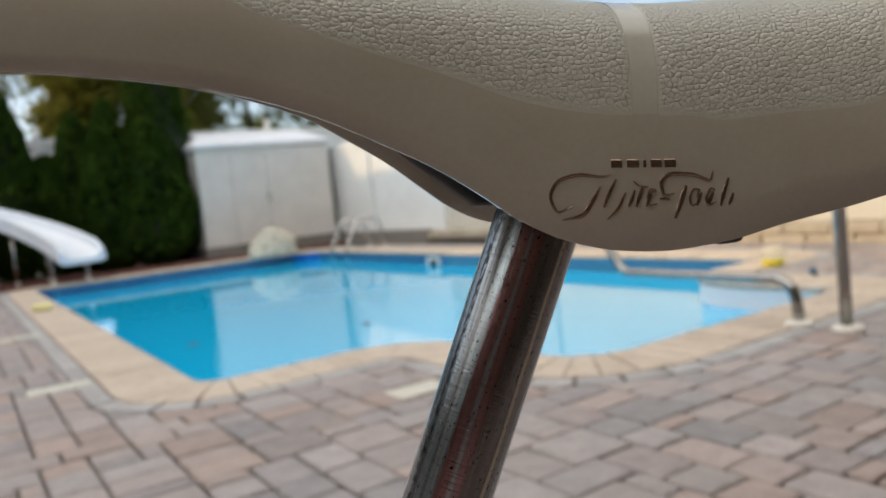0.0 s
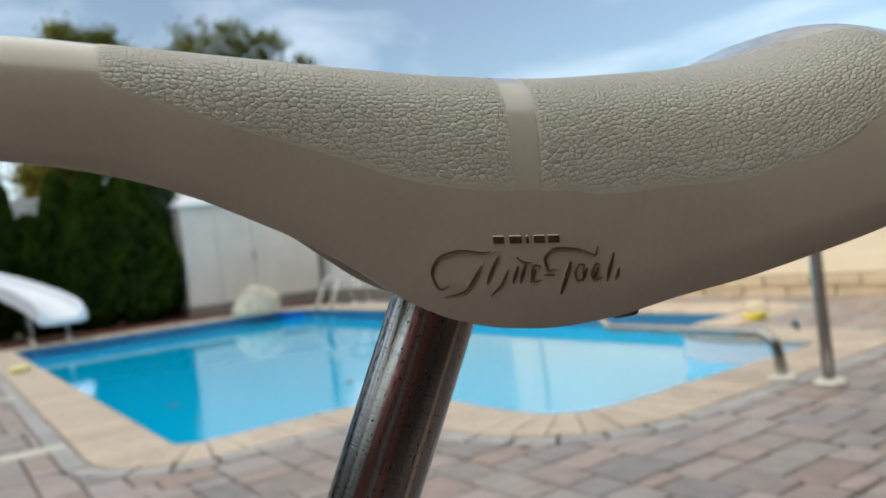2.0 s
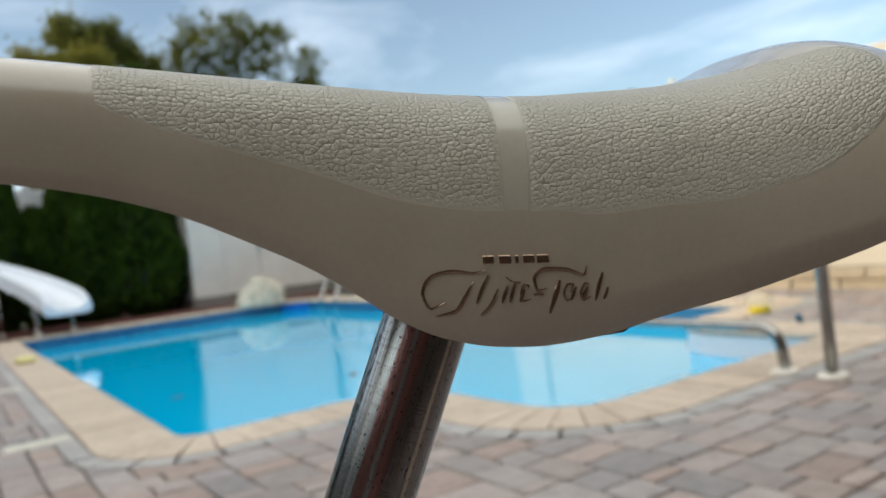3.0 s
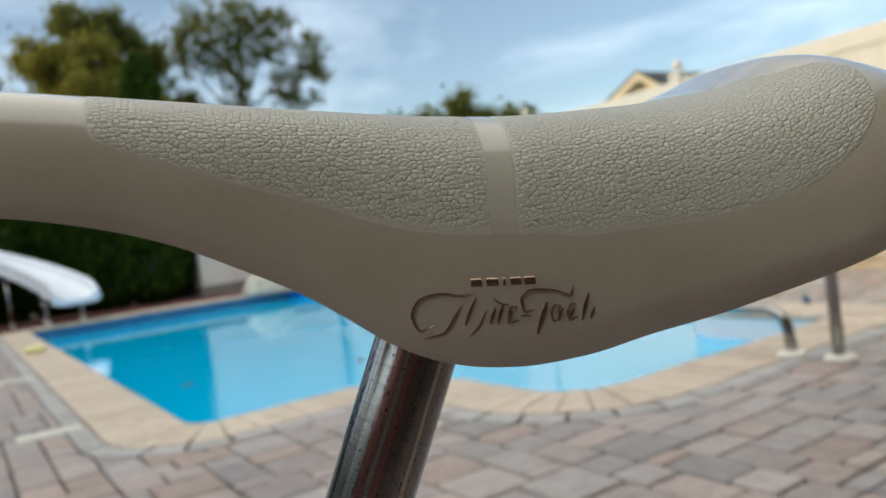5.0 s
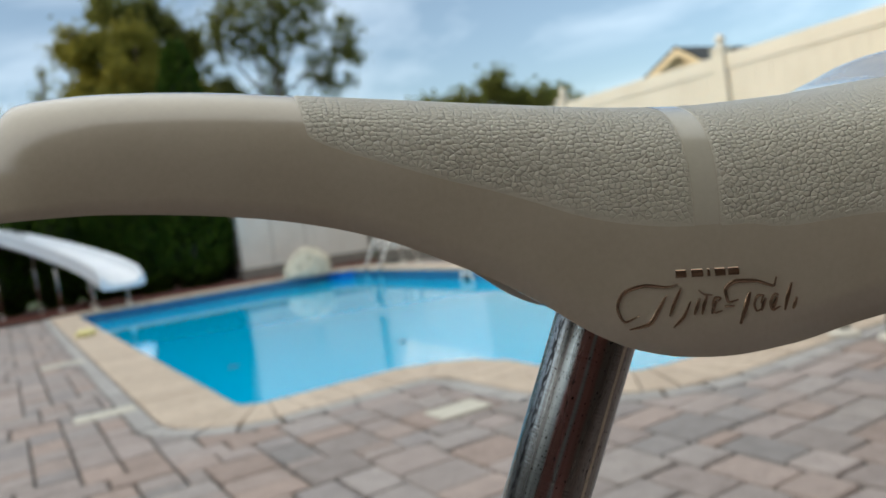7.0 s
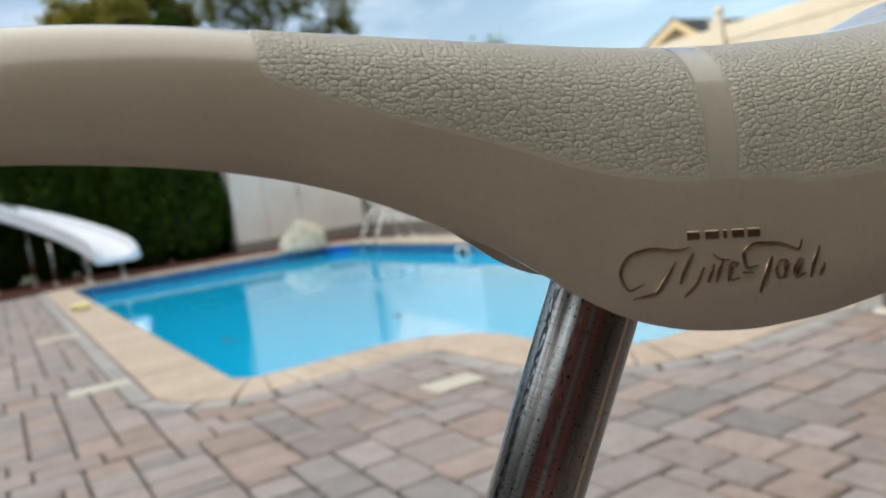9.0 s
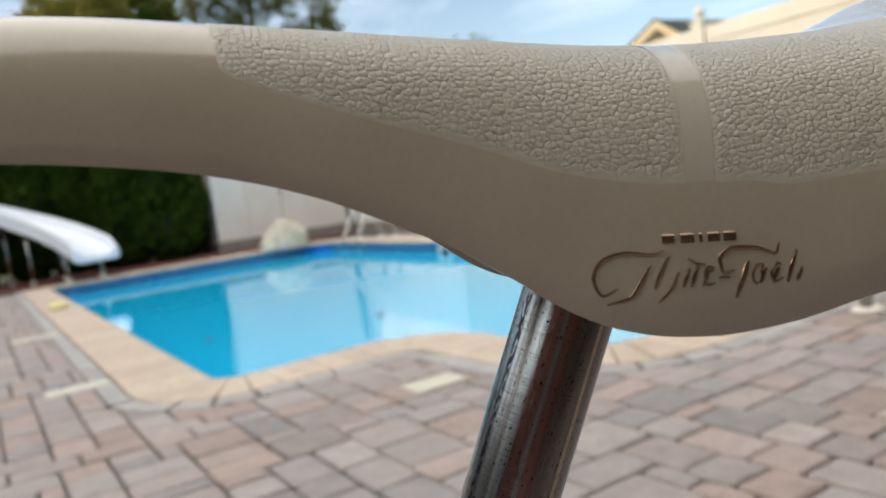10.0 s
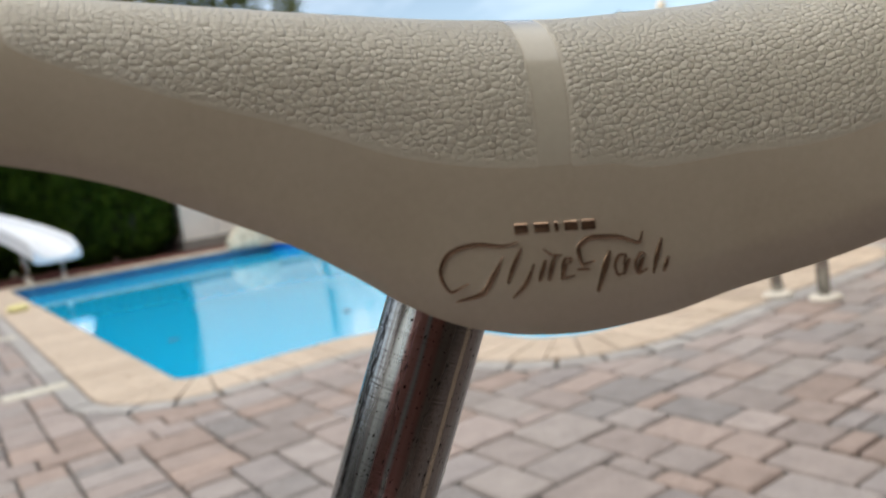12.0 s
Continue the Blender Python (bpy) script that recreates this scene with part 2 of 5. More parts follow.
def liner_material():
    """Blue vinyl: a mottled floor and a darker patterned band along the top."""
    m = surface("blue_pool_liner", (0.10, 0.40, 0.60), (0.16, 0.48, 0.68), 2.5, 0.35, 0.05, fine=20)
    n, l = m.node_tree.nodes, m.node_tree.links
    b = n["Principled BSDF"]
    source = b.inputs["Base Color"].links[0].from_socket
    geo, sep = n.new("ShaderNodeNewGeometry"), n.new("ShaderNodeSeparateXYZ")
    l.new(geo.outputs["Position"], sep.inputs[0])
    band = n.new("ShaderNodeMath")
    band.operation, band.inputs[1].default_value = "GREATER_THAN", -0.26
    l.new(sep.outputs["Z"], band.inputs[0])
    swirl = n.new("ShaderNodeTexVoronoi")
    swirl.feature, swirl.inputs["Scale"].default_value = "F1", 5.0
    l.new(geo.outputs["Position"], swirl.inputs["Vector"])
    ring = n.new("ShaderNodeMath")
    ring.operation, ring.inputs[1].default_value = "SINE", 0.0
    mul = n.new("ShaderNodeMath")
    mul.operation, mul.inputs[1].default_value = "MULTIPLY", 55.0
    l.new(swirl.outputs["Distance"], mul.inputs[0])
    l.new(mul.outputs[0], ring.inputs[0])
    cut = n.new("ShaderNodeMapRange")
    cut.inputs["From Min"].default_value, cut.inputs["From Max"].default_value = 0.2, 1.4
    l.new(ring.outputs[0], cut.inputs["Value"])
    pattern = n.new("ShaderNodeMix")
    pattern.data_type = "RGBA"
    pattern.inputs["A"].default_value, pattern.inputs["B"].default_value = (0.010, 0.11, 0.26, 1), (0.09, 0.31, 0.46, 1)
    l.new(cut.outputs["Result"], pattern.inputs["Factor"])
    mix = n.new("ShaderNodeMix")
    mix.data_type = "RGBA"
    l.new(band.outputs[0], mix.inputs["Factor"])
    l.new(source, mix.inputs["A"])
    l.new(pattern.outputs["Result"], mix.inputs["B"])
    l.new(mix.outputs["Result"], b.inputs["Base Color"])
    return m


def water_material():
    m = bpy.data.materials.new("pool_water")
    m.use_nodes = True
    n, l = m.node_tree.nodes, m.node_tree.links
    b = n["Principled BSDF"]
    b.inputs["Base Color"].default_value = (0.007, 0.53, 0.92, 1)
    b.inputs["Roughness"].default_value = 0.015
    b.inputs["IOR"].default_value = 1.85
    b.inputs["Transmission Weight"].default_value = 0.12
    geo, noise_tex, relief = n.new("ShaderNodeNewGeometry"), n.new("ShaderNodeTexNoise"), n.new("ShaderNodeBump")
    noise_tex.inputs["Scale"].default_value, noise_tex.inputs["Detail"].default_value = 2.2, 2.0
    relief.inputs["Strength"].default_value, relief.inputs["Distance"].default_value = 0.06, 0.01
    l.new(geo.outputs["Position"], noise_tex.inputs["Vector"])
    l.new(noise_tex.outputs["Fac"], relief.inputs["Height"])
    l.new(relief.outputs["Normal"], b.inputs["Normal"])
    return m


def clear_material():
    m = bpy.data.materials.new("clear_plastic")
    m.use_nodes = True
    b = m.node_tree.nodes["Principled BSDF"]
    b.inputs["Base Color"].default_value = (0.95, 0.95, 0.85, 1)
    b.inputs["Transmission Weight"].default_value, b.inputs["Roughness"].default_value, b.inputs["IOR"].default_value = 0.85, 0.1, 1.3
    return m


def saddle_material(name, grained, pale=False):
    """Ivory vinyl: smooth and glossy, or pressed with a pebbled leather grain. Plain smooth is toned as shaded, pale as
    lit.
    """
    # the darker smooth tone holds the flank's shade; pale is its lit copy
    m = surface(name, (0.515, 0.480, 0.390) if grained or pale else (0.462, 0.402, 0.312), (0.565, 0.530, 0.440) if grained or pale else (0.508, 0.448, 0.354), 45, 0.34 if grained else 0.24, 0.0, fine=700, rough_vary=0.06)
    n, l = m.node_tree.nodes, m.node_tree.links
    b = n["Principled BSDF"]
    b.inputs["Specular IOR Level"].default_value = 0.5
    relief = n.new("ShaderNodeBump")
    if grained:
        # laid out along and across the panel in metres
        flat = n.new("ShaderNodeUVMap")
        flat.uv_map = "panel"
        sway = n.new("ShaderNodeTexNoise")
        sway.noise_dimensions = "2D"
        sway.inputs["Scale"].default_value, sway.inputs["Detail"].default_value = 420.0, 1.0
        l.new(flat.outputs["UV"], sway.inputs["Vector"])
        bend = n.new("ShaderNodeVectorMath")
        bend.operation = "MULTIPLY_ADD"
        bend.inputs[1].default_value = (0.0005, 0.0005, 0.0)
        l.new(sway.outputs["Color"], bend.inputs[0])
        l.new(flat.outputs["UV"], bend.inputs[2])
        wide = n.new("ShaderNodeMapping")
        wide.inputs["Scale"].default_value = (0.86, 1.0, 1.0)
        l.new(bend.outputs[0], wide.inputs["Vector"])
        cell, centre = n.new("ShaderNodeTexVoronoi"), n.new("ShaderNodeTexVoronoi")
        for tex, feature in ((cell, "DISTANCE_TO_EDGE"), (centre, "F1")):
            tex.voronoi_dimensions, tex.feature = "2D", feature
            tex.inputs["Scale"].default_value, tex.inputs["Randomness"].default_value = 840.0, 0.80
            l.new(wide.outputs["Vector"], tex.inputs["Vector"])
        pebble = n.new("ShaderNodeMapRange")
        pebble.interpolation_type = "SMOOTHSTEP"
        pebble.inputs["From Max"].default_value = 0.13
        l.new(cell.outputs["Distance"], pebble.inputs["Value"])
        dome = n.new("ShaderNodeMath")
        dome.operation = "MULTIPLY_ADD"
        dome.inputs[1].default_value = -1.5
        square = n.new("ShaderNodeMath")
        square.operation, square.inputs[1].default_value = "POWER", 2.0
        l.new(centre.outputs["Distance"], square.inputs[0])
        l.new(square.outputs[0], dome.inputs[0])
        l.new(pebble.outputs["Result"], dome.inputs[2])
        l.new(dome.outputs[0], relief.inputs["Height"])
        relief.inputs["Distance"].default_value = 0.00025
        rim = n.new("ShaderNodeUVMap")
        rim.uv_map = "rim"
        parts_of = n.new("ShaderNodeSeparateXYZ")
        l.new(rim.outputs["UV"], parts_of.inputs[0])
        ragged = n.new("ShaderNodeMath")
        ragged.operation = "MULTIPLY_ADD"
        ragged.inputs[1].default_value = -0.5
        l.new(centre.outputs["Distance"], ragged.inputs[0])
        l.new(parts_of.outputs[0], ragged.inputs[2])
        fade = n.new("ShaderNodeMapRange")
        fade.inputs["From Min"].default_value, fade.inputs["From Max"].default_value = 0.0, 0.55
        fade.inputs["To Max"].default_value = 0.8
        l.new(ragged.outputs[0], fade.inputs["Value"])
        l.new(fade.outputs["Result"], relief.inputs["Strength"])
    else:
        b.inputs["Coat Weight"].default_value, b.inputs["Coat Roughness"].default_value = 0.7, 0.07
        tex = n.new("ShaderNodeTexCoord")
        place = n.new("ShaderNodeMapping")
        place.inputs["Scale"].default_value = (0.12, 1.0, 1.0)
        l.new(tex.outputs["Object"], place.inputs["Vector"])
        brushed = n.new("ShaderNodeTexNoise")
        brushed.inputs["Scale"].default_value, brushed.inputs["Detail"].default_value = 130.0, 4.0
        l.new(place.outputs["Vector"], brushed.inputs["Vector"])
        l.new(brushed.outputs["Fac"], relief.inputs["Height"])
        relief.inputs["Strength"].default_value, relief.inputs["Distance"].default_value = 0.16, 0.0005
        l.new(relief.outputs["Normal"], b.inputs["Coat Normal"])
    l.new(relief.outputs["Normal"], b.inputs["Normal"])
    return m


# the bearing round the post that faces the camera, in radians
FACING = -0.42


def post_material():
    """Worn chrome tube: long drawn streaks, fine rings, rust-red bands, dark pits and a painted dark reflection."""
    m = bpy.data.materials.new("worn_chrome_post")
    m.use_nodes = True
    n, l = m.node_tree.nodes, m.node_tree.links
    b = n["Principled BSDF"]
    tex = n.new("ShaderNodeTexCoord")

    def noise_of(scale_xyz, scale, detail=4.0):
        mapping, t = n.new("ShaderNodeMapping"), n.new("ShaderNodeTexNoise")
        mapping.inputs["Scale"].default_value = scale_xyz
        t.inputs["Scale"].default_value, t.inputs["Detail"].default_value = scale, detail
        l.new(tex.outputs["Object"], mapping.inputs["Vector"])
        l.new(mapping.outputs["Vector"], t.inputs["Vector"])
        return t.outputs["Fac"]

    def cut(value, low, high):
        r = n.new("ShaderNodeMapRange")
        r.inputs["From Min"].default_value, r.inputs["From Max"].default_value = low, high
        l.new(value, r.inputs["Value"])
        return r.outputs["Result"]

    def mixed(factor, a, colour):
        x = n.new("ShaderNodeMix")
        x.data_type = "RGBA"
        x.inputs["B"].default_value = (*colour, 1)
        l.new(factor, x.inputs["Factor"])
        if isinstance(a, tuple):
            x.inputs["A"].default_value = (*a, 1)
        else:
            l.new(a, x.inputs["A"])
        return x.outputs["Result"]

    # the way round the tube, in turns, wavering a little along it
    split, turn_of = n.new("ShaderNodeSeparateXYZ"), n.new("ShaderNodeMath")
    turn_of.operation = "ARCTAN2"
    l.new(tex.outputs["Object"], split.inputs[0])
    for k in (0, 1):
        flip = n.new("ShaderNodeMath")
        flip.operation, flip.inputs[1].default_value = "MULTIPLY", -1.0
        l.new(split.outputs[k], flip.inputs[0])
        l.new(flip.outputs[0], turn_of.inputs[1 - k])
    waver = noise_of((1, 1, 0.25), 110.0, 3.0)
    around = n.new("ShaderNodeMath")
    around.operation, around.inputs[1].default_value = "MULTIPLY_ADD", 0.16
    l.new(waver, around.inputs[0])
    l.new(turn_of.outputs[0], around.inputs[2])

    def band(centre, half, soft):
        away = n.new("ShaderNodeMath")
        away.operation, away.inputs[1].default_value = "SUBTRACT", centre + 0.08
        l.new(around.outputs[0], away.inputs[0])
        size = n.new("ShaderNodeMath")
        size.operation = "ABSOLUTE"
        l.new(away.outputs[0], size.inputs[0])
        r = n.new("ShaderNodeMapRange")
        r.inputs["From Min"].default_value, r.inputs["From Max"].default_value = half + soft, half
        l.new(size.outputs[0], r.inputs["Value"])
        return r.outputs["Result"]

    def times(a, value):
        x = n.new("ShaderNodeMath")
        x.operation = "MULTIPLY"
        l.new(a, x.inputs[0])
        if isinstance(value, float):
            x.inputs[1].default_value = value
        else:
            l.new(value, x.inputs[1])
        return x.outputs[0]

    streak = noise_of((1, 1, 0.02), 330.0)
    rings = noise_of((0.10, 0.10, 3.0), 460.0)
    rust = noise_of((1, 1, 0.10), 120.0)
    pits = noise_of((1, 1, 0.55), 1500.0, 3.0)
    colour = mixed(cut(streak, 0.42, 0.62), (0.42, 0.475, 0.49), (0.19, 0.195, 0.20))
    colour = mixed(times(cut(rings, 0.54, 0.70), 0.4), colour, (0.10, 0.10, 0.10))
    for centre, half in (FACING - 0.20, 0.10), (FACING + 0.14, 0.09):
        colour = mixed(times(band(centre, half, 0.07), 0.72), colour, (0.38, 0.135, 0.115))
    # broad brown band: the dark house's reflection put into the colour
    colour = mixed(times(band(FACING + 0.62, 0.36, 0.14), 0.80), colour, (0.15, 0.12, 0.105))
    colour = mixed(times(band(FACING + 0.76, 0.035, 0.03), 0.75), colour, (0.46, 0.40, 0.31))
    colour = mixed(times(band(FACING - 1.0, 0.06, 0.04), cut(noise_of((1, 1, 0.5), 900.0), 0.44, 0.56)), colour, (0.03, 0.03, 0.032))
    dark = cut(pits, 0.635, 0.665)
    colour = mixed(dark, colour, (0.02, 0.017, 0.015))
    l.new(colour, b.inputs["Base Color"])
    b.inputs["Metallic"].default_value = 1.0
    gloss = n.new("ShaderNodeMapRange")
    gloss.inputs["To Min"].default_value, gloss.inputs["To Max"].default_value = 0.16, 0.40
    l.new(rust, gloss.inputs["Value"])
    l.new(gloss.outputs["Result"], b.inputs["Roughness"])
    height = n.new("ShaderNodeMath")
    height.operation = "MULTIPLY_ADD"
    height.inputs[1].default_value = 0.5
    l.new(rings, height.inputs[0])
    l.new(streak, height.inputs[2])
    relief = n.new("ShaderNodeBump")
    relief.inputs["Strength"].default_value, relief.inputs["Distance"].default_value = 0.5, 0.0003
    l.new(height.outputs[0], relief.inputs["Height"])
    l.new(relief.outputs["Normal"], b.inputs["Normal"])
    return m


LINER, WATER, CLEAR = liner_material(), water_material(), clear_material()
IVORY, GRAIN, CHROME = saddle_material("shaded_ivory_vinyl", False), saddle_material("ivory_pebbled_vinyl", True), post_material()
BAND = saddle_material("lit_smooth_vinyl", False, True)
EMBLEM = surface("bronze_foil", (0.30, 0.20, 0.14), (0.42, 0.29, 0.205), 300, 0.15, 0.0, metal=1.0, fine=900)

# ---------------------------------------------------------------- building helpers


def link_mesh(name, bm, material, smooth=False):
    me = bpy.data.meshes.new(name)
    bmesh.ops.recalc_face_normals(bm, faces=bm.faces)
    bm.to_mesh(me)
    bm.free()
    for material_one in material if isinstance(material, (list, tuple)) else [material]:
        me.materials.append(material_one)
    if smooth:
        me.shade_smooth()
    return me


def part(name, bm, material, parent=None, label="", smooth=False):
    """Links a bmesh as one mesh object under a thing or a part."""
    ob = new(name, link_mesh(name, bm, material, smooth))
    if parent:
        ob.parent = parent
    return tagged(ob, label) if label else ob


def empty(name, place, label, category, group="", kind="", turn=0.0, lean=0.0):
    ob = new(name)
    ob.matrix_basis = pose(*place, lean, 0, turn)
    return tagged(ob, label, category, group, kind)


def box(bm, x0, y0, z0, x1, y1, z1, bevel=0.0, m=None):
    made = bmesh.ops.create_cube(bm, size=1.0, matrix=Matrix.Translation(((x0 + x1) / 2, (y0 + y1) / 2, (z0 + z1) / 2)) @ Matrix.Diagonal((abs(x1 - x0), abs(y1 - y0), abs(z1 - z0), 1)))
    if bevel:
        edges = list({e for v in made["verts"] for e in v.link_edges})
        made = bmesh.ops.bevel(bm, geom=edges, offset=bevel, segments=2, affect="EDGES", profile=0.5)
    if m:
        bmesh.ops.transform(bm, matrix=m, verts=list({v for v in made["verts"]}))
    return bm


def boxed(*args, **kw):
    return box(bmesh.new(), *args, **kw)


def sweep(bm, points, radius, sides=12, closed=False, caps=True):
    """A tube along points; radius is a number or one for each point."""
    points = [Vector(p) for p in points]
    radii = radius if isinstance(radius, (list, tuple)) else [radius] * len(points)
    rings, up = [], None
    for k, p in enumerate(points):
        d = (points[min(k + 1, len(points) - 1)] - points[max(k - 1, 0)]).normalized()
        if up is None:
            up = d.orthogonal().normalized()
        up = (up - d * up.dot(d)).normalized()
        side = d.cross(up)
        rings.append([bm.verts.new(p + radii[k] * (math.cos(a) * up + math.sin(a) * side)) for a in (2 * math.pi * j / sides for j in range(sides))])
    for a, b in zip(rings, rings[1:]):
        for j in range(sides):
            bm.faces.new((a[j], a[(j + 1) % sides], b[(j + 1) % sides], b[j]))
    if caps:
        bm.faces.new(rings[0][::-1])
        bm.faces.new(rings[-1])
    return bm


def rounded(points, radii, steps=8):
    """A polyline with its inner corners filleted."""
    out = [Vector(points[0])]
    for a, b, c, r in zip(points, points[1:], points[2:], radii):
        a, b, c = Vector(a), Vector(b), Vector(c)
        u, v = (a - b).normalized(), (c - b).normalized()
        half = u.angle(v) / 2
        d = min(r / math.tan(half), (a - b).length * 0.49, (c - b).length * 0.49)
        p0, p1 = b + u * d, b + v * d
        for k in range(steps + 1):
            t = k / steps
            out.append((1 - t) ** 2 * p0 + 2 * t * (1 - t) * b + t * t * p1)
    return out + [Vector(points[-1])]


def lathe(bm, profile, sides=24, m=Matrix.Identity(4)):
    """A body turned about z from (radius, height) pairs."""
    rings = [[bm.verts.new(m @ Vector((r * math.cos(2 * math.pi * j / sides), r * math.sin(2 * math.pi * j / sides), z))) for j in range(sides)] for r, z in profile]
    for a, b in zip(rings, rings[1:]):
        for j in range(sides):
            bm.faces.new((a[j], a[(j + 1) % sides], b[(j + 1) % sides], b[j]))
    bm.faces.new(rings[0][::-1])
    bm.faces.new(rings[-1])
    return bm


def curve_of(keys):
    """A smooth function through (x, y) pairs."""
    xs, ys = [k[0] for k in keys], [k[1] for k in keys]
    slopes = [0.0] * len(xs)
    d = [(ys[i + 1] - ys[i]) / (xs[i + 1] - xs[i]) for i in range(len(xs) - 1)]
    for i in range(1, len(xs) - 1):
        slopes[i] = 0 if d[i - 1] * d[i] <= 0 else 2 * d[i - 1] * d[i] / (d[i - 1] + d[i])
    slopes[0], slopes[-1] = d[0], d[-1]

    def value(x):
        x = min(max(x, xs[0]), xs[-1])
        i = max(k for k in range(len(xs) - 1) if xs[k] <= x or k == 0)
        h = xs[i + 1] - xs[i]
        t = (x - xs[i]) / h
        return (2 * t**3 - 3 * t**2 + 1) * ys[i] + (t**3 - 2 * t**2 + t) * h * slopes[i] + (3 * t**2 - 2 * t**3) * ys[i + 1] + (t**3 - t**2) * h * slopes[i + 1]

    return value

# ---------------------------------------------------------------- the pool: outline, ground, basin, water
WATER_Z = -0.17
# corners of the water's edge, counter-clockwise, with the radius of each
POOL = [(0.825, 3.38, 0.14), (1.98, 3.38, 0.45), (2.02, 2.20, 0.30), (3.95, 2.20, 0.08), (3.95, 3.35, 0.40), (5.05, 3.35, 0.08), (5.05, 11.60, 0.05), (4.72, 12.00, 0.05), (0.825, 12.00, 0.10)]


def outline(corners, step=0.02):
    """Points along the filleted outline, each with its outward normal."""
    pts = []
    n = len(corners)
    for i in range(n):
        a, b, c = (Vector(corners[(i + k - 1) % n][:2]) for k in range(3))
        r = corners[i][2]
        u, v = (a - b).normalized(), (c - b).normalized()
        half = u.angle(v) / 2
        d = r / math.tan(half)
        centre = b + (u + v).normalized() * (r / math.sin(half))
        p0, p1 = b + u * d, b + v * d
        a0 = math.atan2(*(p0 - centre).yx)
        sweep_angle = math.atan2(*(p1 - centre).yx) - a0
        sweep_angle = (sweep_angle + math.pi) % (2 * math.pi) - math.pi
        k_max = max(3, int(abs(sweep_angle) * r / step))
        for k in range(k_max + 1):
            t = a0 + sweep_angle * k / k_max
            pts.append(centre + r * Vector((math.cos(t), math.sin(t))))
    full = []
    for p, q in zip(pts, pts[1:] + pts[:1]):
        count = max(1, int((q - p).length / step))
        full += [p.lerp(q, k / count) for k in range(count)]
    return full


EDGE = outline(POOL)
EDGE_XY = np.array([tuple(p) for p in EDGE])
EDGE_LEN = np.r_[0, np.cumsum(np.hypot(*(np.roll(EDGE_XY, -1, 0) - EDGE_XY).T))]
_tan = np.roll(EDGE_XY, -4, 0) - np.roll(EDGE_XY, 4, 0)
_tan /= np.hypot(_tan[:, 0], _tan[:, 1])[:, None]
EDGE_OUT = np.c_[_tan[:, 1], -_tan[:, 0]]


def along(s, off):
    """The place at length s along the edge, off metres outward."""
    s = s % EDGE_LEN[-1]
    closed_xy, closed_out = np.r_[EDGE_XY, EDGE_XY[:1]], np.r_[EDGE_OUT, EDGE_OUT[:1]]
    p = [np.interp(s, EDGE_LEN, closed_xy[:, k]) for k in (0, 1)]
    o = np.array([np.interp(s, EDGE_LEN, closed_out[:, k]) for k in (0, 1)])
    o /= np.hypot(*o)
    return p[0] + o[0] * off, p[1] + o[1] * off


def even_steps(off, piece):
    """Lengths along the edge that cut the line off metres outward into pieces of about the same size."""
    s = np.linspace(0, EDGE_LEN[-1], 6001)
    xy = np.array([along(v, off) for v in s])
    run = np.r_[0, np.cumsum(np.hypot(*np.diff(xy, axis=0).T))]
    count = int(run[-1] / piece)
    return [float(v) for v in np.interp(np.linspace(0, run[-1], count + 1), run, s)]


def sheet_with_hole(x0, y0, x1, y1, z, off):
    bm = bmesh.new()
    loops = [[(x0, y0), (x1, y0), (x1, y1), (x0, y1)], [along(s, off) for s in np.arange(0, EDGE_LEN[-1] - 0.05, 0.08)]]
    edges = []
    for loop in loops:
        vs = [bm.verts.new((x, y, z)) for x, y in loop]
        edges += [bm.edges.new((a, b)) for a, b in zip(vs, vs[1:] + vs[:1])]
    bmesh.ops.triangle_fill(bm, use_beauty=True, edges=edges, normal=(0, 0, 1))
    return bm


def filled(z, off):
    bm = bmesh.new()
    vs = [bm.verts.new((*along(s, off), z)) for s in np.arange(0, EDGE_LEN[-1] - 0.05, 0.08)]
    bmesh.ops.triangle_fill(bm, use_beauty=True, edges=[bm.edges.new((a, b)) for a, b in zip(vs, vs[1:] + vs[:1])], normal=(0, 0, 1))
    return bm


tagged(part("ground", sheet_with_hole(-600, -600, 600, 600, -0.045, 0.1), GRASS), "dry mown lawn reaching to the horizon", "ground", kind="structure")
pavement = tagged(part("pavement", sheet_with_hole(-4.5, -2.5, 6.1, 12.4, -0.014, 0.05), SAND), "patio of tumbled grey and rose concrete pavers", "patio", kind="structure")

basin = bmesh.new()
s_list = list(np.arange(0, EDGE_LEN[-1] - 0.05, 0.08))
levels = (-0.035, -0.15, -0.26, -0.27, -0.9, -1.55)
rings = [[basin.verts.new((*along(s, 0.0), z)) for s in s_list] for z in levels]
for a, b in zip(rings, rings[1:]):
    for j in range(len(a)):
        basin.faces.new((a[j], a[(j + 1) % len(a)], b[(j + 1) % len(a)], b[j]))
bottom = [basin.edges.get((a, b)) for a, b in zip(rings[-1], rings[-1][1:] + rings[-1][:1])]
bmesh.ops.triangle_fill(basin, use_beauty=True, edges=bottom, normal=(0, 0, 1))
pool = tagged(part("pool_basin", basin, LINER), "blue vinyl-lined in-ground pool with a patterned band", "pool", kind="structure")
water = tagged(part("water", filled(WATER_Z, -0.002), WATER), "calm clear blue pool water", "water", kind="structure")
water.visible_shadow = False

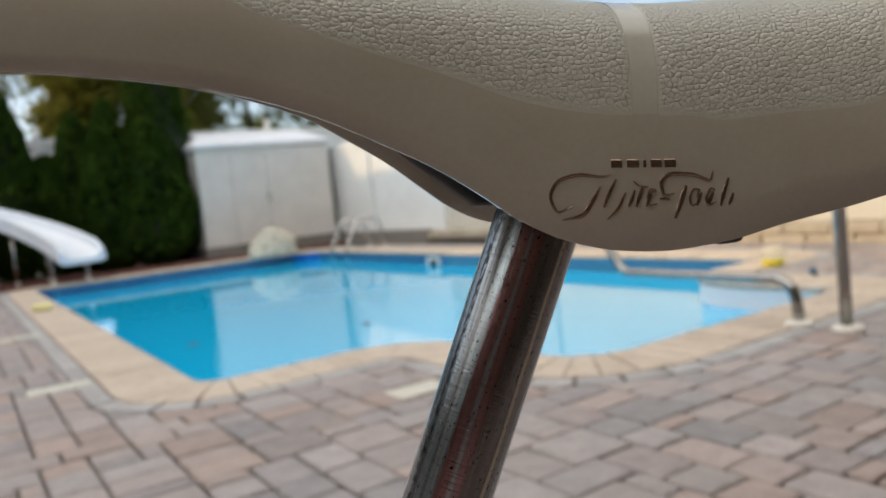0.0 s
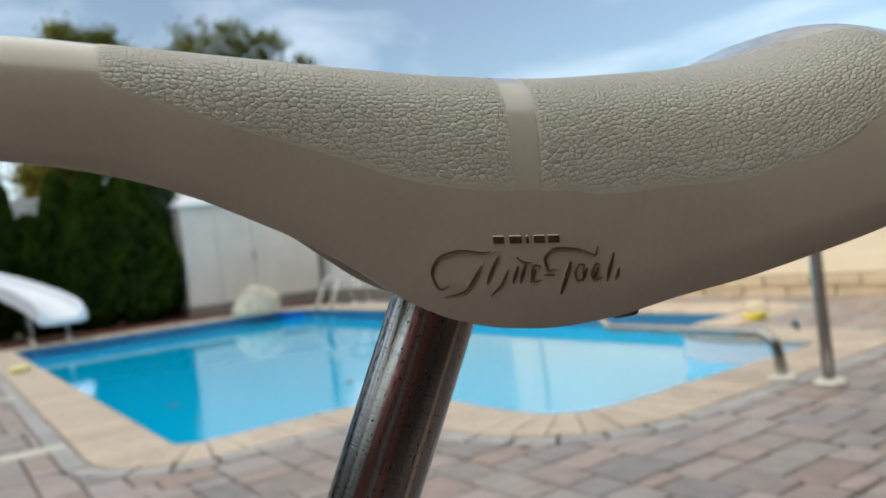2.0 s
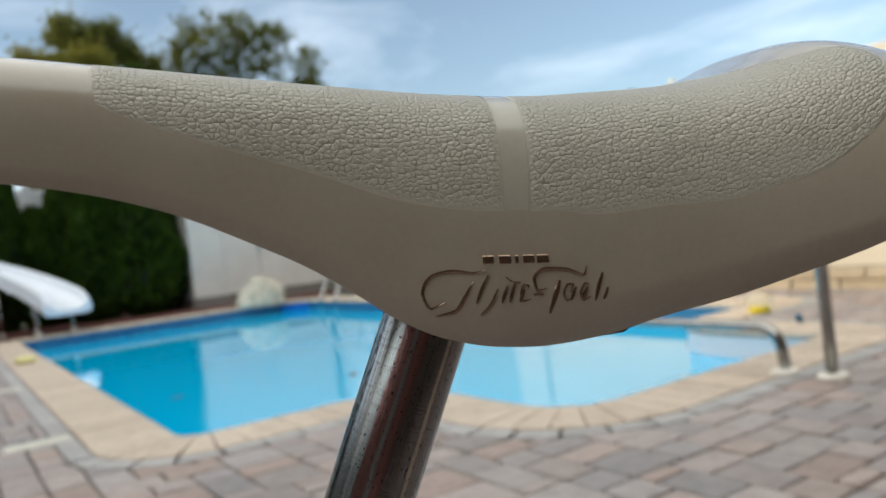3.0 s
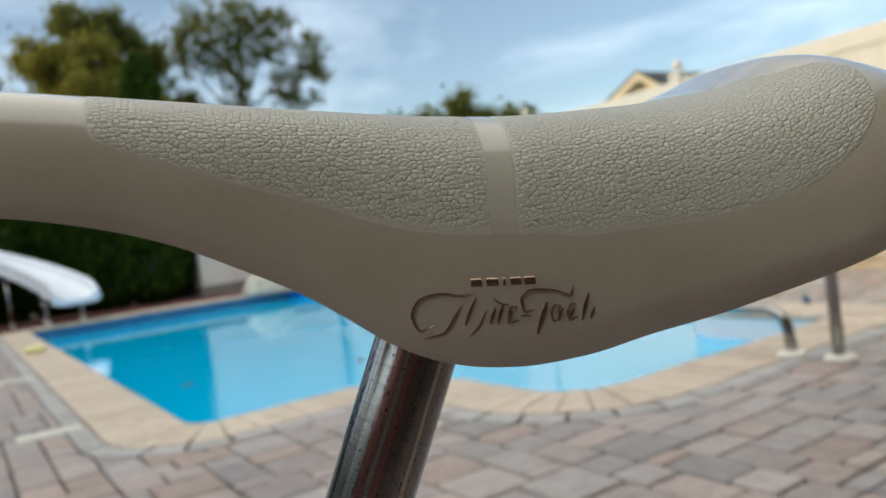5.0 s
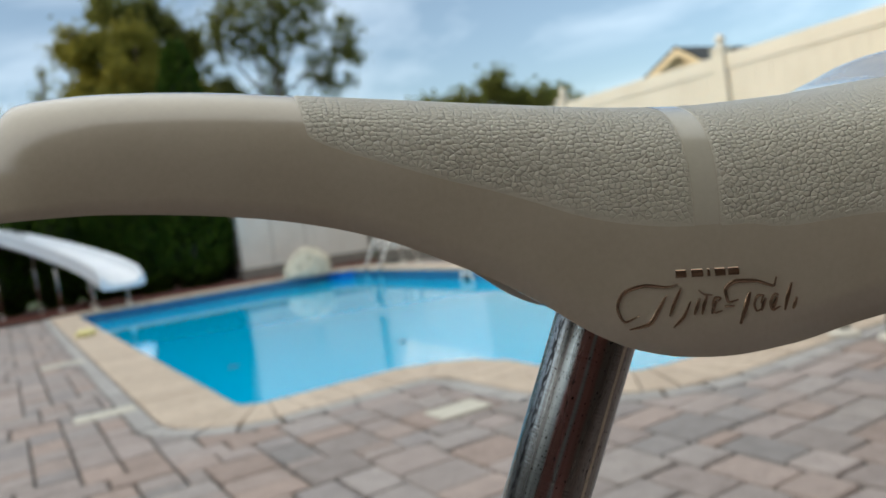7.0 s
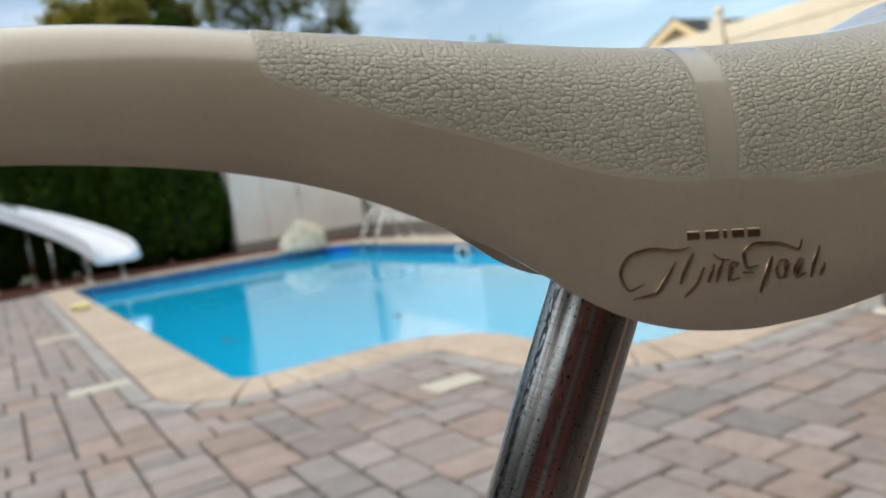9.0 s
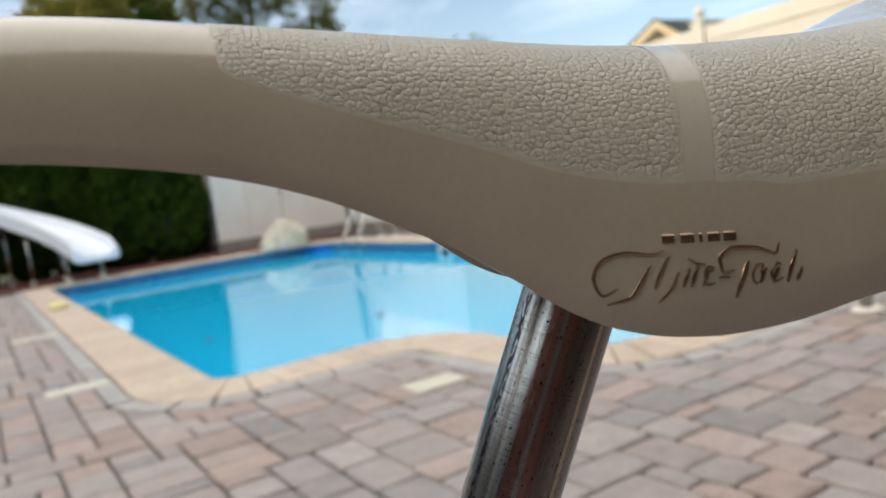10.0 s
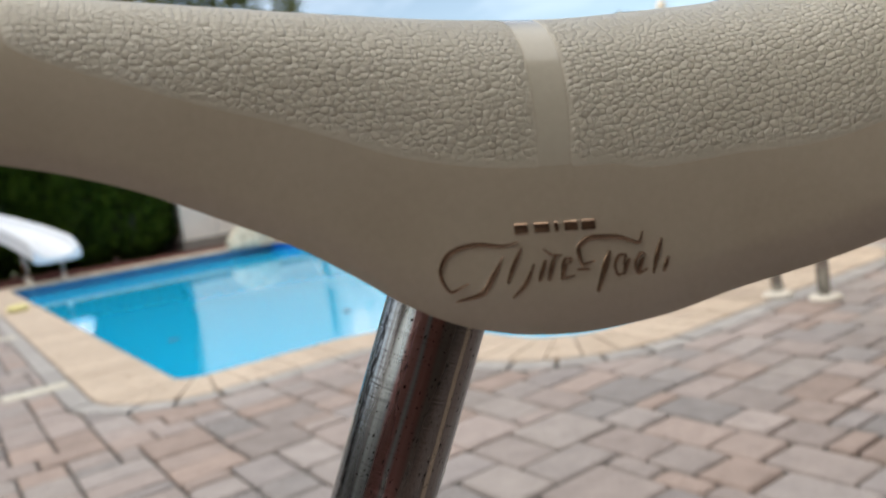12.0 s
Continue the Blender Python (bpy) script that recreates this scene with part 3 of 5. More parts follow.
# white moulded stair wall under the handrail
riser = bmesh.new()
columns = [(riser.verts.new((*along(v, -0.006), -0.040)), riser.verts.new((*along(v, -0.006), -0.60))) for v in np.arange(0, EDGE_LEN[-1], 0.04) if 3.6 < along(v, 0)[0] < 4.75 and 2.21 < along(v, 0)[1] < 3.349]
for (a0, a1), (b0, b1) in zip(columns, columns[1:]):
    riser.faces.new((a0, a1, b1, b0))
patch = bmesh.new()
columns = [(patch.verts.new((*along(v, -0.006), -0.045)), patch.verts.new((*along(v, -0.006), -0.30))) for v in np.arange(0, EDGE_LEN[-1], 0.04) if along(v, 0)[0] > 4.70 and along(v, 0)[1] > 11.58]
for (a0, a1), (b0, b1) in zip(columns, columns[1:]):
    patch.faces.new((a0, a1, b1, b0))
part("corner_panel", patch, BLUEPATCH, pool, "deep blue liner corner")
part("stair_wall", riser, SHEDROOF, pool, "white moulded stair wall")

# ---------------------------------------------------------------- block wall and white fence
FENCE_TURN = -1.72


def fence_x(y):
    return 5.90 + 0.03 * (y - 3)


def fence_section(place, turn, label, group, boards=15, length=2.35, low=0.17, high=1.82, vinyl=VINYL):
    """One post with its cap, two rails and the upright boards up to the next post."""
    thing = empty("fence_section", place, label, "fence", group, turn=turn)
    post_mesh = boxed(-0.063, -0.063, 0.0, 0.063, 0.063, high + 0.045, 0.006)
    post = part("post", post_mesh, vinyl, thing)
    cap = bmesh.new()
    box(cap, -0.078, -0.078, high + 0.045, 0.078, 0.078, high + 0.065, 0.004)
    lathe(cap, [(0.062, high + 0.065), (0.058, high + 0.08), (0.030, high + 0.09), (0.024, high + 0.10), (0.042, high + 0.118), (0.050, high + 0.14), (0.044, high + 0.165), (0.020, high + 0.185), (0.004, high + 0.20)], 14)
    part("cap", cap, vinyl, post, smooth=False)
    part("top_rail", boxed(-0.028, 0.063, high - 0.14, 0.028, length - 0.063, high, 0.006), vinyl, thing)
    part("bottom_rail", boxed(-0.028, 0.063, low, 0.028, length - 0.063, low + 0.15, 0.006), vinyl, thing)
    w = (length - 0.126) / boards
    mesh = link_mesh("board", boxed(-0.011, 0.0008, low + 0.13, 0.011, w - 0.0008, high - 0.12, 0.0018), vinyl)
    for k in range(boards):
        b = new("board", mesh)
        b.parent = thing
        b.location = (0, 0.063 + k * w, 0)
    return thing


right_fence = fence_section((fence_x(4.66) + 0.05, 4.66, 0), FENCE_TURN, "tall vinyl privacy fence section, sunlit cream in its colour, on a block wall", "cream vinyl fence along the patio", vinyl=SUNVINYL)
for k in (-3, -2, -1, 1):
    y = 4.66 + 2.351 * k
    copy_thing(right_fence, pose(fence_x(y) + 0.05, y, 0, 0, 0, FENCE_TURN))
white_fence = fence_section((fence_x(9.362) + 0.05, 9.362, 0), FENCE_TURN, "tall white vinyl privacy fence section above timber sleepers", "white vinyl fence beside the shed")
for k in (3, 4):
    y = 4.66 + 2.351 * k
    copy_thing(white_fence, pose(fence_x(y) + 0.05, y, 0, 0, 0, FENCE_TURN))
back_fence = fence_section((1.48, 15.3, 0.30), -90, "white vinyl fence section behind the hedge", "white vinyl fence behind the hedge", high=2.15)
for x in (-5.57, -3.22, -0.87, 3.83, 5.80):
    copy_thing(back_fence, pose(x, 15.3, 0.30, 0, 0, -90))

block_wall = tagged(part("block_wall", boxed(5.93, -2.3, -0.04, 6.06, 9.6, 0.06), SAND), "low sandy retaining wall of two block courses", "wall", kind="structure")
rng = random.Random(4)
for course, (z0, z1, proud) in enumerate(((-0.02, 0.075, 0.0), (0.083, 0.165, 0.035))):
    mesh = link_mesh("block", boxed(-0.07, -0.20, z0, 0.07, 0.20, z1, 0.008), WALLBLOCK)
    for k in range(29):
        y = -2.0 + 0.412 * k + (0.2 if course else 0)
        b = new("block", mesh)
        b.parent = block_wall
        b.matrix_basis = pose(fence_x(y) - 0.02 - proud * 0.3 + rng.uniform(-0.006, 0.006), y, rng.uniform(-0.003, 0.003), 0, 0, FENCE_TURN + rng.uniform(-0.8, 0.8))

sleeper_wall = tagged(part("sleeper_wall", boxed(5.97, 9.7, -0.04, 6.13, 12.6, 0.20, 0.01), TIMBER), "weathered grey sleepers along the fence foot", "wall", kind="structure")

# ---------------------------------------------------------------- garden bed and shed
tagged(part("flower_bed", boxed(-4.5, 12.42, -0.06, 6.0, 15.2, 0.03, 0.02), SOIL), "bed of red bark mulch under the hedge", "garden bed", kind="structure")


def shed():
    x0, x1, y0, y1, z0, z1 = 3.62, 6.08, 13.1, 14.7, 0.205, 1.93
    thing = empty("garden_shed", (4.79, 13.9, 0), "off-white plastic garden shed with closed double doors on timber sleepers", "shed")

    def add(name, bm, material, parent=thing, label=""):
        bmesh.ops.translate(bm, verts=bm.verts, vec=(-4.79, -13.9, 0))
        return part(name, bm, material, parent, label)

    add("base", boxed(x0 - 0.05, y0 - 0.12, 0.02, x1 + 0.05, y1, z0, 0.012), TIMBER, label="weathered timber sleeper base")
    for q in ((x0, y0, z0, 4.205, y0 + 0.05, z1), (5.480, y0, z0, x1, y0 + 0.05, z1), (4.205, y0, 1.785, 5.480, y0 + 0.05, z1), (x0, y0 + 0.05, z0, x0 + 0.05, y1, z1), (x1 - 0.05, y0 + 0.05, z0, x1, y1, z1), (x0 + 0.05, y1 - 0.05, z0, x1 - 0.05, y1, z1)):
        add("wall", boxed(*q), SHED)
    add("trim", boxed(x0 - 0.02, y0 - 0.025, z1 - 0.05, x1 + 0.02, y0 - 0.002, z1, 0.004), SHED)
    roof = bmesh.new()
    ov, lip = 0.055, z1 + 0.05
    outer = [(x0 - ov, y0 - ov), (x1 + ov, y0 - ov), (x1 + ov, y1 + ov), (x0 - ov, y1 + ov)]
    inner = [(x0 + 0.30, 13.86), (x1 - 0.24, 13.86), (x1 - 0.24, 13.98), (x0 + 0.30, 13.98)]
    rings_here = [[roof.verts.new((x, y, z)) for x, y in ring] for ring, z in ((outer, z1 - 0.01), (outer, lip), (inner, 2.235))]
    for low, up in zip(rings_here, rings_here[1:]):
        for j in range(4):
            roof.faces.new((low[j], low[(j + 1) % 4], up[(j + 1) % 4], up[j]))
    roof.faces.new(rings_here[0][::-1])
    roof.faces.new(rings_here[-1])
    bmesh.ops.bevel(roof, geom=list(roof.edges), offset=0.012, segments=2, affect="EDGES", profile=0.5)
    add("roof", roof, SHEDROOF, label="white moulded roof")
    for dx0, dx1 in ((4.212, 4.838), (4.850, 5.474)):
        leaf = add("door", boxed(dx0, y0 - 0.012, z0 + 0.005, dx1, y0 + 0.03, 1.778, 0.004), SHED)
        for px0, px1, pz0, pz1 in ((0.13, 0.44, 0.98, 1.62), (0.13, 0.44, 0.36, 0.80)):
            raised = bmesh.new()
            for q in ((px0, pz0, px1, pz0 + 0.02), (px0, pz1 - 0.02, px1, pz1), (px0, pz0, px0 + 0.02, pz1), (px1 - 0.02, pz0, px1, pz1)):
                box(raised, dx0 + q[0] + 0.03, y0 - 0.019, q[1], dx0 + q[2] + 0.03, y0 - 0.012, q[3])
            add("panel", raised, SHED, leaf)
    add("handle", boxed(4.815, y0 - 0.035, 0.92, 4.875, y0 - 0.012, 1.06, 0.008), STEEL)
    # near-black sheet behind the doors, painted shade for their gaps
    add("inside", boxed(4.15, y0 + 0.051, z0, 5.5, y0 + 0.06, 1.85), GAPSHADE)
    return thing


shed()

# ---------------------------------------------------------------- hedge and trees


def leaves_mesh(name, material, places, normals, sizes, ups=None, ratio=0.6, seed=1):
    """Many small four-cornered leaves as one mesh."""
    r = np.random.RandomState(seed)
    n = len(places)
    normals = normals / np.linalg.norm(normals, axis=1)[:, None]
    ref = r.normal(size=(n, 3)) if ups is None else ups
    u = np.cross(normals, ref)
    u /= np.linalg.norm(u, axis=1)[:, None] + 1e-9
    v = np.cross(u, normals)
    half = sizes[:, None] / 2
    a, b = u * half * ratio, v * half
    verts = np.concatenate([places - b, places + a * 0.9 - b * 0.1, places + b + normals * half * 0.2, places - a * 0.9 - b * 0.1], 1).reshape(-1, 3)
    me = bpy.data.meshes.new(name)
    me.from_pydata(verts.tolist(), [], np.arange(4 * n).reshape(-1, 4).tolist())
    me.materials.append(material)
    return me


def arborvitae(place, height, radius, seed, label):
    """A dense conifer: trunk, dark core and thousands of upright sprays with a ragged outline."""
    r = np.random.RandomState(seed)
    thing = empty("arborvitae", place, label, "conifer", "arborvitae hedge behind the pool")
    part("trunk", sweep(bmesh.new(), [(0, 0, 0), (0.01, 0, 0.4), (0, 0, height * 0.8)], [0.06, 0.05, 0.015], 8), BARK, thing)

    def rad(t, a):
        shape = np.clip(np.minimum((t + 0.05) * 6.0, 1.0), 0, 1) * np.clip((1.01 - t) * 1.7, 0.01, 1) ** (0.62 if height < 3.5 else 0.45)
        lumps = 1 + 0.12 * np.sin(3 * a + seed) * np.sin(9 * t + seed * 2) + 0.08 * np.sin(5 * a - 2 * seed + 14 * t)
        return radius * shape * lumps

    # near-black core: the shade between the sprays is put into its colour
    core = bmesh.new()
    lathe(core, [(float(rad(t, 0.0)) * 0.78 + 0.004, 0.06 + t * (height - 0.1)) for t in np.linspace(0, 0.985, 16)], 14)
    part("core", core, CONIFERSHADE, thing, "dark core, the crown's inner shade put into its colour")
    n = 5200
    t, a = r.rand(n) ** 1.15, r.rand(n) * 2 * np.pi
    rr = rad(t, a) * r.uniform(0.74, 1.06, n)
    p = np.c_[rr * np.cos(a), rr * np.sin(a), 0.05 + t * height + r.normal(0, 0.03, n)]
    out = np.c_[np.cos(a), np.sin(a), np.zeros(n)]
    side = np.c_[-np.sin(a), np.cos(a), np.zeros(n)]
    nor = side * r.normal(0, 1, n)[:, None] + out * r.normal(0.35, 0.5, n)[:, None] + np.c_[np.zeros(n), np.zeros(n), r.normal(0, 0.25, n)]
    ups = np.c_[out[:, :2] * 0.45, np.ones(n)] + r.normal(0, 0.2, (n, 3))
    crown = new("crown", leaves_mesh("crown", CONIFER, p, nor, r.uniform(0.10, 0.20, n), ups, 0.55, seed))
    crown.parent = thing
    return thing


HEDGE = [(-1.9, 14.1, 2.8, 0.74), (-1.0, 14.15, 2.95, 0.72), (-0.05, 14.15, 2.85, 0.68), (0.84, 14.25, 3.06, 0.52), (1.90, 14.2, 2.60, 0.54), (2.40, 13.85, 2.76, 0.46), (2.93, 13.45, 2.38, 0.60), (3.28, 14.1, 4.35, 0.58), (1.42, 14.2, 1.92, 0.48), (2.22, 13.55, 2.28, 0.46)]
for k, (x, y, height, radius) in enumerate(HEDGE):
    arborvitae((x, y, 0.03), height, radius, k + 1, "tall dark green columnar arborvitae" if height > 3.5 else "dense dark green arborvitae, pointed top")


def broadleaf(place, height, spread, trunk, seed, leaf_count, leaf_size, material, label, low=0.3, gaps=0.5, group=""):
    """A broad-leaved tree: tapered trunk, forked limbs and clumps of small leaves with gaps between."""
    r = np.random.RandomState(seed)
    thing = empty("tree", place, label, "tree", group)
    wood = bmesh.new()
    tips = []

    def limb(start, way, length, radius, level):
        points, p, d = [start], Vector(start), Vector(way).normalized()
        for k in range(4):
            d = (d + Vector(r.normal(0, 0.16, 3)) + Vector((0, 0, 0.06))).normalized()
            p = p + d * (length / 4)
            points.append(p.copy())
        sweep(wood, points, [radius * (1 - 0.16 * k) for k in range(5)], 7 if level < 2 else 4)
        if level >= 3:
            tips.extend([points[2], points[3], points[4]])
            return
        if level == 2:
            tips.append(points[4])
        for k in range(5 if level == 0 else 4):
            at = points[2 + k % 3]
            a = r.rand() * 2 * math.pi
            out = Vector((math.cos(a), math.sin(a), r.uniform(0.1, 0.9)))
            limb(at, d * 0.5 + out * (0.9 * spread), length * r.uniform(0.55, 0.75), radius * 0.52, level + 1)

    limb(Vector((0, 0, 0)), (0, 0, 1), height * 0.48, trunk, 0)
    part("trunk", wood, BARK, thing)
    tips_xyz = np.array([tuple(t) for t in tips])
    top = tips_xyz[:, 2].max()
    tips_xyz[:, 2] *= height * 0.97 / top
    tips_xyz = tips_xyz[tips_xyz[:, 2] > low * height]
    keep = r.rand(len(tips_xyz)) < (1 - gaps * 0.5)
    tips_xyz = tips_xyz[keep]
    c = tips_xyz[r.randint(len(tips_xyz), size=leaf_count)]
    p = c + r.normal(0, 1, (leaf_count, 3)) * height * 0.042 * r.uniform(0.3, 1.2, (leaf_count, 1))
    nor = r.normal(0, 1, (leaf_count, 3)) + (0, 0, 0.5)
    crown = new("crown", leaves_mesh("crown", material, p, nor, r.uniform(0.6, 1.3, leaf_count) * leaf_size, None, 0.65, seed))
    crown.parent = thing
    return thing


def shaped_tree(place, seed, trunk, limbs, clumps, material, leaf, label, tufts=26, tuft=0.16, twigs=0.0):
    """A tree with limbs as given runs of (across, up) and leaf masses (across, up, half width, half height, leaves)."""
    r = np.random.RandomState(seed)
    thing = empty("tree", place, label, "tree")
    wood = bmesh.new()
    stems = []
    for line in limbs:
        points = [Vector((x, r.normal(0, 0.10) * (1 + k), z)) for k, (x, z) in enumerate(line)]
        fine = []
        for p, q in zip(points, points[1:]):
            fine += [p.lerp(q, k / 5) + Vector(r.normal(0, 0.035, 3)) for k in range(5)]
        fine.append(points[-1])
        start = trunk if line[0][1] < 0.1 else trunk * 0.5
        sweep(wood, fine, [start * (1 - 0.85 * k / (len(fine) - 1)) + 0.006 for k in range(len(fine))], 7)
        stems += fine
    near = np.array([tuple(p) for p in stems])
    spots = []
    for x, z, rx, rz, count in clumps:
        n = max(4, int(tufts * rx * rz))
        d = r.normal(size=(n, 3))
        d *= (r.rand(n) ** 0.42 / np.linalg.norm(d, axis=1))[:, None]
        c = d * (rx, min(rx, rz) * 1.1, rz) + (x, 0, z)
        if twigs:
            for p in c:
                q = near[np.argmin(((near - p) ** 2).sum(1) + 4.0 * (near[:, 2] > p[2]))]
                mid = (p + q) / 2 + r.normal(0, 0.08, 3)
                sweep(wood, [q, mid, p], [twigs, twigs * 0.7, twigs * 0.4], 4)
        spots.append(c[r.randint(n, size=count)])
    part("trunk", wood, BARK, thing)
    c = np.concatenate(spots)
    n = len(c)
    p = c + r.normal(0, tuft, (n, 3)) * r.uniform(0.3, 1.3, (n, 1))
    crown = new("crown", leaves_mesh("crown", material, p, r.normal(0, 1, (n, 3)) + (0, 0, 0.5), r.uniform(0.6, 1.3, n) * leaf, None, 0.65, seed))
    crown.parent = thing
    return thing


shaped_tree((3.9, 22.3, 0), 3, 0.20, [[(0, 0), (0.1, 2.0), (0.2, 4.6), (0.1, 6.3)], [(0.05, 1.6), (-0.8, 3.2), (-1.4, 5.2)], [(0.1, 2.0), (1.0, 3.6), (1.5, 5.2)]],
            [(-0.6, 4.9, 1.3, 1.8, 17000), (0.7, 4.6, 1.4, 1.8, 16000), (-0.9, 3.2, 1.1, 1.2, 7000), (1.4, 3.0, 1.2, 1.3, 7000), (-1.3, 6.5, 0.6, 0.6, 1500), (0.0, 6.4, 1.1, 0.5, 5000)], LEAF, 0.15, "large olive-green broad-leaved tree in full leaf", 36, 0.18)
shaped_tree((5.1, 24.0, 0), 5, 0.15, [[(0, 0), (0.0, 3.5), (-0.2, 6.0), (-0.5, 8.4)], [(0.0, 4.0), (0.7, 6.5), (0.9, 7.7)], [(-0.1, 4.5), (-1.1, 6.8), (-1.4, 8.2)]],
            [(-1.2, 7.75, 0.75, 0.65, 3060), (-0.1, 7.75, 0.9, 0.65, 3060), (-0.6, 6.95, 1.3, 0.7, 4420), (0.7, 7.05, 0.75, 0.75, 2805), (0.5, 6.25, 0.9, 0.7, 2720), (1.75, 4.9, 0.75, 0.85, 4760), (1.8, 3.7, 0.9, 0.9, 3570)], LEAFDARK, 0.14, "dark green broad-leaved tree with gaps of sky", 34, 0.17, 0.008)
shaped_tree((7.9, 22.5, 0), 9, 0.075, [[(0, 0), (0.0, 3.0), (0.05, 4.7), (0.35, 6.5), (0.5, 8.6)], [(0.0, 4.3), (-0.4, 6.2), (-0.8, 8.2)], [(0.05, 4.5), (-0.75, 5.9), (-1.35, 7.4)], [(0.1, 5.0), (1.0, 6.6), (1.6, 8.4)], [(0.2, 4.9), (1.6, 5.9), (2.9, 7.0)], [(0.55, 0.0), (0.6, 3.0), (0.9, 4.6), (1.6, 5.8)]],
            [(-0.75, 7.42, 0.8, 0.9, 1872), (-1.3, 6.82, 0.6, 0.8, 936), (-0.25, 6.42, 0.6, 0.9, 1152), (0.38, 6.42, 0.55, 1.2, 1656), (0.45, 7.82, 0.8, 0.7, 1368), (1.55, 7.72, 0.8, 0.6, 1152), (1.4, 6.92, 0.9, 0.6, 1224), (2.85, 6.62, 0.65, 0.9, 1656), (1.75, 5.8, 0.7, 0.6, 936), (2.3, 5.2, 0.7, 0.45, 576), (0.1, 5.3, 0.5, 0.7, 648), (-0.6, 4.2, 0.9, 0.6, 648), (-1.2, 3.4, 0.8, 0.6, 504), (1.2, 4.0, 0.8, 0.6, 576), (2.2, 3.3, 0.9, 0.55, 1584), (0.3, 3.4, 0.6, 0.5, 360)], LEAFDARK, 0.115, "airy broad-leaved tree with sky showing between limbs", 62, 0.13, 0.006)
shaped_tree((1.2, 21.0, 0), 12, 0.05, [[(0, 0), (0.1, 2.5), (0.3, 4.2), (0.35, 5.6)], [(0.1, 2.4), (-0.5, 3.8), (-0.8, 5.0)]],
            [(0.4, 4.2, 0.6, 0.8, 650), (-0.1, 3.6, 0.6, 0.7, 500), (-0.8, 4.0, 0.6, 0.8, 450), (0.5, 5.2, 0.4, 0.4, 110), (-1.6, 3.4, 0.7, 0.8, 450)], LEAFDARK, 0.11, "thin broad-leaved tree with sparse leaves", 26, 0.12, 0.006)
for k, (x, y, height) in enumerate(((24.0, 42, 7.4), (27.0, 41.5, 8.3), (31.2, 41, 9.2), (35.2, 41, 8.7))):
    broadleaf((x, y, 0), height, 1.0, 0.25, 20 + k, 9000, 0.36, LEAFDARK, "distant rounded dark green tree", 0.1, 0.1, "far row of trees")
for k, (x, y, height) in enumerate(((-6, 26, 5.0), (-2.5, 30, 5.2), (12.5, 33, 5.0), (17.5, 42, 5.2))):
    broadleaf((x, y, 0), height, 1.0, 0.2, 30 + k, 4200, 0.26, LEAFDARK, "leafy green tree beyond the fence", 0.1, 0.2, "trees beyond the fence")

# ---------------------------------------------------------------- houses


def slab(corners, thick):
    """A flat slab under four corners."""
    bm = bmesh.new()
    up = [bm.verts.new(c) for c in corners]
    low = [bm.verts.new((c[0], c[1], c[2] - thick)) for c in corners]
    bm.faces.new(up)
    bm.faces.new(low[::-1])
    for i in range(4):
        bm.faces.new((up[i], low[i], low[(i + 1) % 4], up[(i + 1) % 4]))
    return bm


